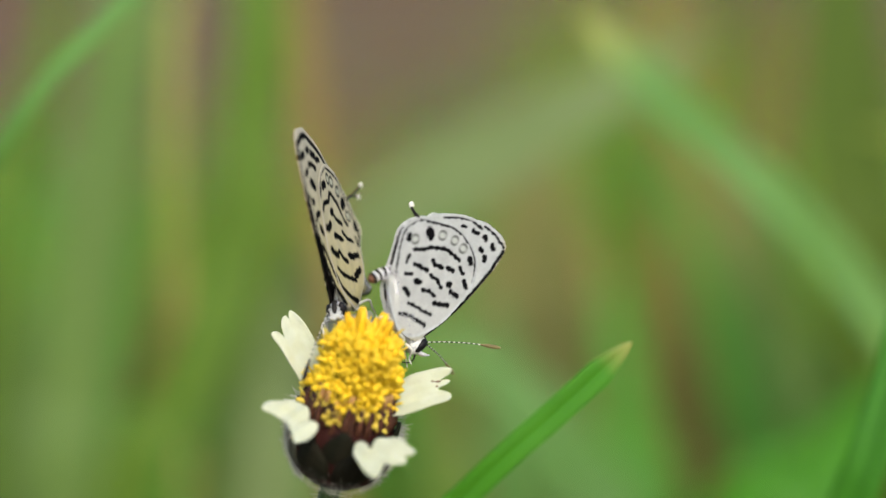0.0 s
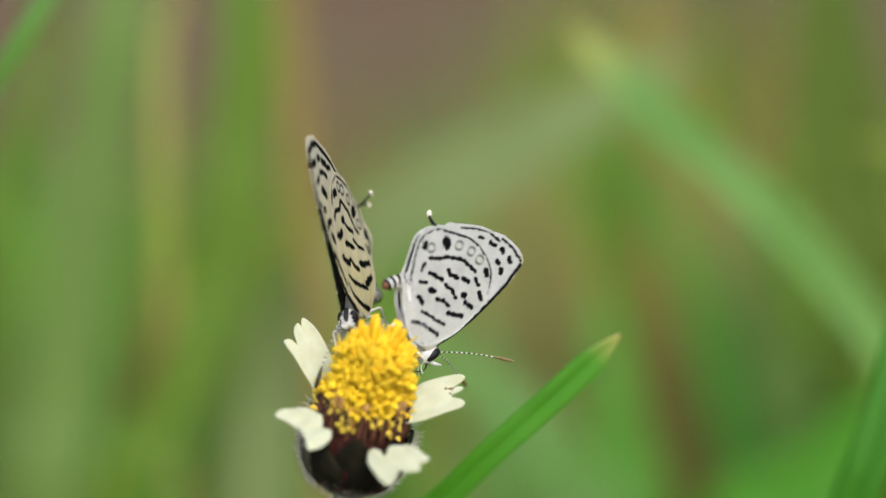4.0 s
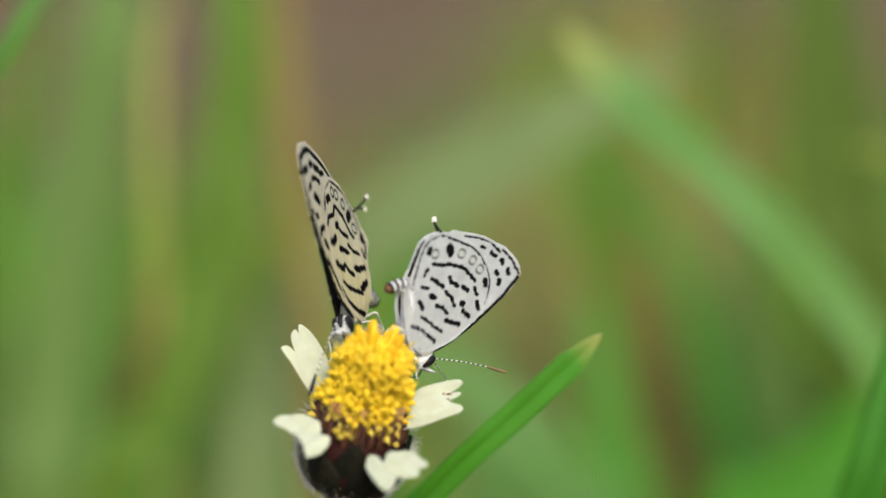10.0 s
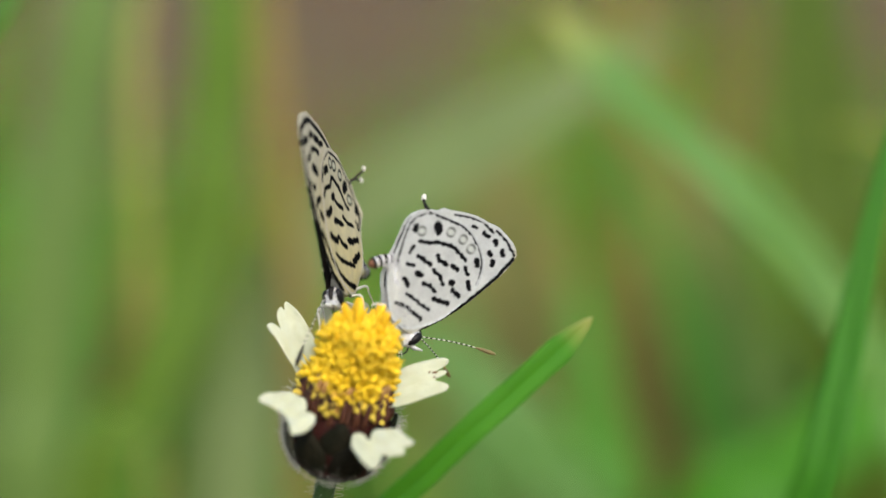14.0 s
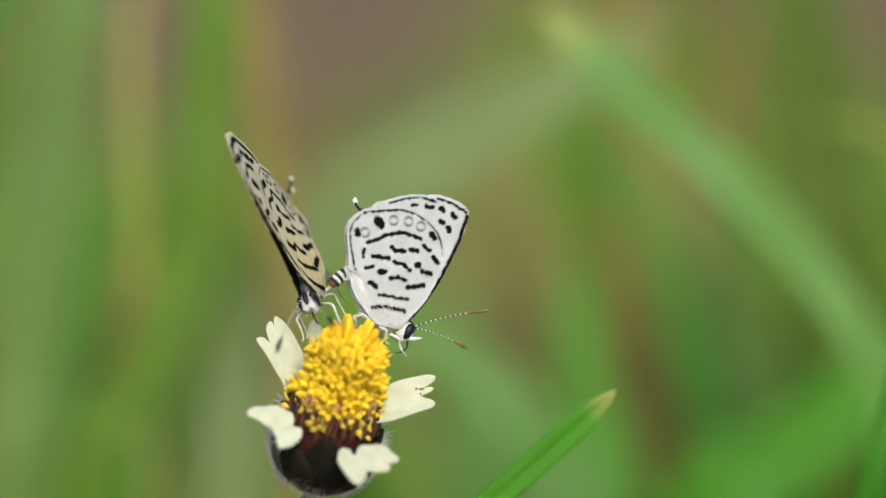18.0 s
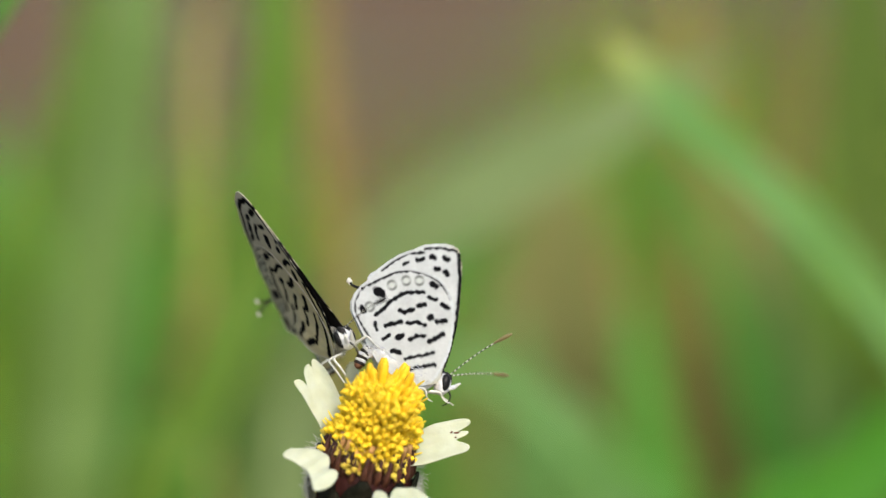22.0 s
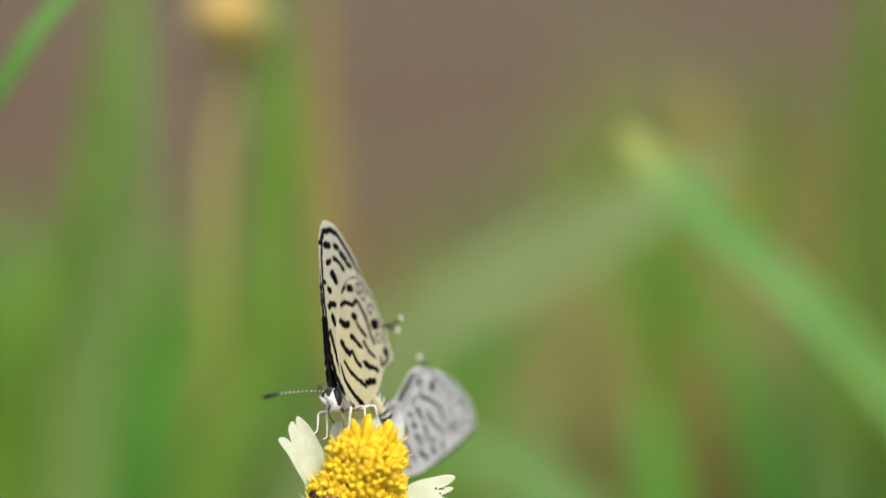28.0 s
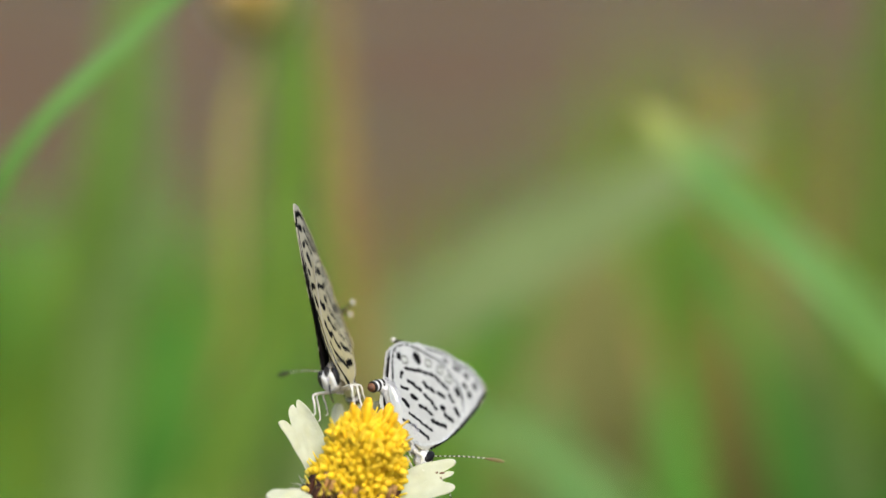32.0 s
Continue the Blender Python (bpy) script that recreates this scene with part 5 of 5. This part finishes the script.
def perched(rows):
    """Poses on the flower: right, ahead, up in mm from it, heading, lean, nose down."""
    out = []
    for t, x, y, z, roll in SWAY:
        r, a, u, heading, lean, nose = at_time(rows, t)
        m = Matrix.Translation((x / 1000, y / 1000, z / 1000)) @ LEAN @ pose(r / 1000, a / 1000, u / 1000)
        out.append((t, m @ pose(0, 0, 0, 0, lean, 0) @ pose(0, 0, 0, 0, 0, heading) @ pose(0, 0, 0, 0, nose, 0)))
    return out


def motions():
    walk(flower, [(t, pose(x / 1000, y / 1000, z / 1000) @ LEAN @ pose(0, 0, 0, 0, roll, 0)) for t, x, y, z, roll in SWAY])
    walk(upright_butterfly, perched((
    (0, -1.38, 1.00, 3.05, 255.8, -10.0, 20.6), (3.5, -1.38, 1.00, 3.05, 255.8, -10.0, 20.6), (6, -1.57, 1.00, 2.96, 254.7, -11.1, 20.7),
    (7.9, -1.57, 1.00, 2.96, 254.7, -11.1, 20.7), (8.5, -1.28, 1.00, 3.05, 259.1, 2.3, 23.0), (9, -1.67, 1.00, 2.96, 254.7, -10.6, 20.7),
    (13, -1.48, 1.00, 3.24, 251.2, -10.5, 22.5), (14, -1.33, 1.00, 3.38, 254.0, -6.4, 22.7), (17, -1.54, 1.00, 3.85, 254.2, -8.4, 22.6),
    (17.5, -1.85, 0.73, 4.07, 257.2, -14.0, 20.4), (18, -2.31, 0.47, 4.11, 260.0, -23.7, 20.3), (18.5, -1.88, 0.20, 4.62, 275.9, -36.6, 13.5),
    (19, -2.86, 0.16, 4.10, 285.5, -29.2, 7.2), (20, -2.88, 0.08, 4.19, 299.0, -33.6, 0.0), (21, -2.57, 0.00, 4.48, 300.0, -32.5, -1.5),
    (22, -2.71, -0.30, 4.11, 292.1, -33.8, 1.7), (22.5, -2.86, -0.45, 4.00, 289.1, -35.6, -2.8), (23, -2.72, -0.60, 3.84, 262.8, -22.7, 1.5),
    (23.5, -2.72, -0.60, 3.49, 242.4, -18.9, 5.0), (24, -2.49, -0.60, 3.16, 221.1, -25.5, -7.4), (24.5, -1.97, -0.60, 3.68, 207.3, -17.4, -7.0),
    (25, -1.44, -0.60, 3.78, 196.2, 1.8, 0.9), (25.5, -1.08, -0.60, 4.04, 197.4, 2.9, -0.0), (26, -1.69, -0.60, 3.88, 219.3, -12.4, -10.1),
    (26.5, -1.78, -0.60, 3.85, 234.3, -7.5, -4.2), (28.5, -1.68, -0.60, 4.18, 248.0, -12.7, -3.1), (29, -1.79, -0.60, 4.33, 252.0, -15.6, -3.1),
    (30, -1.69, -0.60, 4.12, 253.2, -10.5, -4.7), (31, -1.78, -0.60, 4.16, 256.0, -10.4, -6.0), (32, -2.22, -0.60, 4.18, 263.9, -14.6, -2.6))))
    for wing in upright_butterfly.children:
        if wing.name.startswith("forewing") or wing.name.startswith("hindwing"):
            way = 1 if wing["side"] > 0 else -1
            walk(wing, [(t, pose(0, 0, 0, -way * a)) for t, a in ((0, 0), (7.8, 0), (8.2, 0.6), (8.5, 2.2), (8.9, 0.3), (9.3, 0), (32, 0))])
    # the tails swing over to the other side while the butterfly turns
    x, z = CREAM.mm(346, 196)
    for wing in upright_butterfly.children:
        if wing.name.startswith("hindwing"):
            root = Matrix.Translation((x * MM, wing["side"] * 0.22 * MM, z * MM))
            for ob in wing.children:
                walk(ob, [(t, root @ pose(0, 0, 0, 0, 0, a) @ root.inverted()) for t, a in ((0, 0), (17.5, 0), (18.3, 50), (19, 100), (22.5, 100), (23.2, 50), (24, 0), (32, 0))])
    head = [ob for ob in upright_butterfly.children if ob.name.startswith("head")][0]
    base = Vector((1.2 * MM, 0, 0.5 * MM))
    for ob in head.children:
        if ob.name.startswith("antenna") or ob.name.startswith("pale_rings"):
            walk(ob, [(t, Matrix.Translation(base) @ pose(0, 0, 0, 0, a, 0) @ Matrix.Translation(-base))
                      for t, a in ((0, 40), (17, 40), (18.5, 0), (25.2, 0), (25.8, 36), (26.5, 34), (28.3, 0), (32, 0))])
    walk(hanging_butterfly, perched((
    (0, 2.99, 0.80, 1.29, 33.5, 18.5, 33.7), (6, 2.98, 0.80, 1.16, 29.9, 21.8, 34.0), (8.5, 2.92, 0.80, 1.21, 38.6, 19.2, 39.1),
    (13, 2.90, 0.80, 1.17, 28.0, 24.6, 35.5), (14, 2.93, 0.80, 1.23, 25.9, 25.5, 35.0), (17, 2.98, 0.80, 1.76, 30.4, 17.6, 33.3),
    (17.5, 2.93, 0.70, 2.13, 26.5, 8.7, 35.6), (18, 3.00, 0.60, 2.35, 15.7, 4.8, 29.5), (18.5, 2.79, 0.50, 2.34, 14.8, -1.1, 29.9),
    (19, 2.72, 0.40, 2.49, 9.0, -11.0, 29.5), (20, 2.77, 0.20, 2.45, 9.8, -16.7, 29.8), (21, 2.84, 0.44, 1.76, 14.8, -9.8, 28.5),
    (22, 2.97, 0.68, 1.53, 15.6, -17.4, 29.7), (22.5, 3.09, 0.80, 1.14, 28.3, -12.9, 34.9), (23, 3.18, 0.87, 0.19, 41.4, -5.2, 43.4),
    (23.5, 3.23, 0.93, -0.31, 46.2, 13.5, 46.1), (24, 3.22, 1.00, -0.60, 54.0, 33.0, 40.4), (24.5, 3.42, 0.90, -0.24, 60.8, 49.9, 29.8),
    (25, 3.21, 0.80, -0.22, 59.9, 57.9, 29.9), (25.5, 3.09, 1.90, -0.33, 69.6, 58.7, 27.5), (26, 2.35, 3.00, -0.84, 61.9, 35.8, 41.3),
    (26.5, 1.87, 5.00, -1.15, 58.5, 27.7, 46.0), (28.5, 1.47, 7.00, -1.13, 51.6, 3.4, 68.5), (29, 0.80, 7.00, -0.99, 45.9, 20.2, 53.1),
    (30, 1.53, 5.50, -1.22, 47.5, 6.0, 64.3), (31, 1.65, 3.20, -1.20, 45.9, -1.9, 75.0), (32, 3.02, 1.00, -0.16, 49.6, -34.0, 86.4))))
    walk(near_blade, [(t, pose(x / 1000, y / 1000, z / 1000) @ LEAN @ pose(0, 0, 0, 0, -roll, 0) @ LEAN.inverted()) for t, x, y, z, roll in (
    (0, 12.55, 4.76, 209.65, 0), (0.5, 12.77, 4.86, 210.57, 0), (1, 13.85, 4.69, 210.02, 0), (1.5, 13.71, 5.13, 211.70, 0), (2, 9.17, 4.56, 208.24, 0),
    (2.5, 12.74, 5.20, 211.11, 0), (3, 13.80, 4.85, 209.88, 0), (3.5, 12.51, 5.14, 211.00, 0), (5.5, 13.13, 5.32, 210.68, 0), (6, 13.37, 5.29, 211.02, 0),
    (6.5, 12.72, 5.11, 210.26, 0), (7, 12.67, 5.32, 210.79, 0), (7.5, 13.10, 5.29, 210.74, 0), (8, 14.18, 5.54, 212.42, -2), (8.5, 17.01, 3.45, 204.14, -9),
    (9, 11.60, 5.09, 210.85, 0), (9.5, 12.28, 5.30, 211.24, 0), (10, 11.79, 5.44, 211.10, 0), (10.5, 11.96, 5.49, 211.07, 0), (11, 11.97, 5.67, 211.38, 0),
    (11.5, 11.59, 5.87, 212.03, 0), (12, 12.82, 5.55, 210.90, 0), (12.5, 12.92, 5.46, 210.76, 0), (13, 12.64, 5.44, 210.61, 0), (13.5, 12.34, 5.30, 210.38, 0),
    (14, 12.18, 5.39, 210.86, 0), (14.5, 12.15, 5.33, 210.77, 0), (16.5, 12.17, 4.00, 210.40, 0), (17, 14.28, 3.79, 209.08, 0), (17.5, 14.35, 3.42, 207.97, 0),
    (18, 14.02, 2.61, 206.05, -1), (18.5, 17.37, 1.20, 202.48, -5), (19, 19.44, 0.21, 198.78, -9), (19.5, 20.57, -0.47, 195.56, -12), (20, 20.98, -0.87, 194.11, -13),
    (21, 19.94, -0.55, 195.58, -13), (23, 17.23, -0.69, 195.24, -13), (26, 18.66, -0.67, 199.65, -13), (29, 20.75, 1.37, 201.37, -13), (32, 16.58, 2.40, 200.65, -13))])
    lean = ((0, 0), (9.5, 0), (11, -2), (14.5, -2), (16.5, -3), (18, -3), (19, 0), (32, 0))
    for ob in (side_blade, side_blade_two):
        walk(ob, [(t, pose(x / 1000, y / 1000, z / 1000) @ LEAN @ pose(0, 0, 0, 0, at_time(lean, t)[0], 0) @ LEAN.inverted()) for t, x, y, z in (
    (0, 29.35, 14.27, 194.63), (0.5, 29.82, 14.18, 195.08), (1, 29.22, 14.27, 195.46), (1.5, 33.17, 14.68, 197.31), (2, 26.34, 14.81, 194.80),
    (2.5, 30.98, 15.46, 198.45), (3, 31.08, 15.18, 197.64), (3.5, 30.49, 14.80, 196.32), (5.5, 29.97, 14.52, 194.77), (6, 30.48, 14.75, 195.87),
    (6.5, 30.36, 14.65, 195.06), (7, 30.34, 15.07, 196.13), (7.5, 31.41, 15.26, 196.75), (8, 34.16, 15.09, 196.55), (8.5, 35.31, 14.71, 194.17),
    (9, 34.96, 14.39, 194.67), (9.5, 31.46, 14.60, 195.69), (10, 31.09, 14.76, 195.66), (10.5, 30.98, 14.41, 194.83), (11, 30.32, 14.31, 194.28),
    (11.5, 30.01, 14.34, 194.39), (12, 31.03, 14.28, 194.39), (12.5, 30.97, 14.35, 194.74), (13, 29.78, 14.73, 195.44), (13.5, 28.67, 14.34, 194.53),
    (14, 28.53, 14.17, 194.26), (14.5, 28.15, 13.84, 193.47), (16.5, 28.39, 12.33, 193.41), (17, 29.66, 13.08, 194.56), (17.5, 30.78, 13.00, 194.57),
    (18, 33.77, 12.53, 194.09), (18.5, 38.82, 11.87, 193.88), (19, 40.63, 11.88, 193.04), (20, 41.30, 12.34, 193.28), (22, 39.24, 13.16, 196.41),
    (24, 37.77, 12.08, 193.96), (26, 38.72, 13.02, 199.76), (29, 41.04, 14.88, 202.53), (32, 36.83, 16.45, 200.93))])
    # the tall leaves behind give way to the wind
    for ob, share in swaying:
        foot = Matrix.Translation(min((v.co for v in ob.data.vertices), key=lambda c: c.z))
        walk(ob, [(t, foot @ pose(0, 0, 0, 0, -share * a, 0) @ foot.inverted())
                  for t, a in ((0, 0), (14.5, 0), (17, 0.4), (20, 0.8), (24, 1.1), (26, 1.8), (29, 2.1), (32, 2.4))])
    walk(arch_blade, [(t, pose(x / 1000, y / 1000, z / 1000)) for t, x, y, z in (
    (0, 12.35, 36.82, 234.42), (0.5, 13.38, 37.40, 237.52), (1, 13.65, 37.79, 239.49), (1.5, 15.36, 37.25, 239.26), (2, 8.15, 36.23, 230.73),
    (2.5, 13.35, 36.76, 235.40), (3, 14.24, 37.83, 239.17), (3.5, 13.81, 39.06, 242.61), (5.5, 13.93, 39.28, 240.80), (6, 14.28, 39.20, 242.08),
    (6.5, 12.68, 39.67, 242.86), (7, 12.91, 39.18, 241.96), (7.5, 12.94, 39.17, 242.69), (8, -0.64, 32.31, 216.24), (8.5, -3.49, 30.19, 208.59),
    (9, 12.28, 36.84, 232.46), (9.5, 14.46, 39.02, 241.43), (10, 14.52, 39.74, 243.57), (11, 15.57, 40.76, 245.40), (12, 16.31, 40.52, 244.67),
    (13, 15.55, 40.29, 245.05), (14, 15.79, 40.62, 245.38), (16.5, 18.64, 38.44, 241.29), (17, 16.94, 38.41, 241.37), (18, 16.21, 39.28, 245.11),
    (20, 13.91, 39.25, 244.12), (22, 10.96, 38.48, 247.81), (23, 8.94, 38.31, 244.30), (23.5, 8.33, 37.59, 241.02), (24, 9.69, 38.15, 244.86),
    (25.5, 10.70, 36.25, 245.44), (26, 10.85, 37.16, 251.72), (26.5, 8.56, 35.56, 246.25), (28.5, 11.58, 37.81, 251.72), (29, 13.59, 38.13, 254.16),
    (30, 12.07, 38.41, 254.52), (31, 10.85, 38.25, 253.01), (31.5, 9.73, 38.58, 251.77), (32, 7.26, 36.14, 238.21))])


motions()
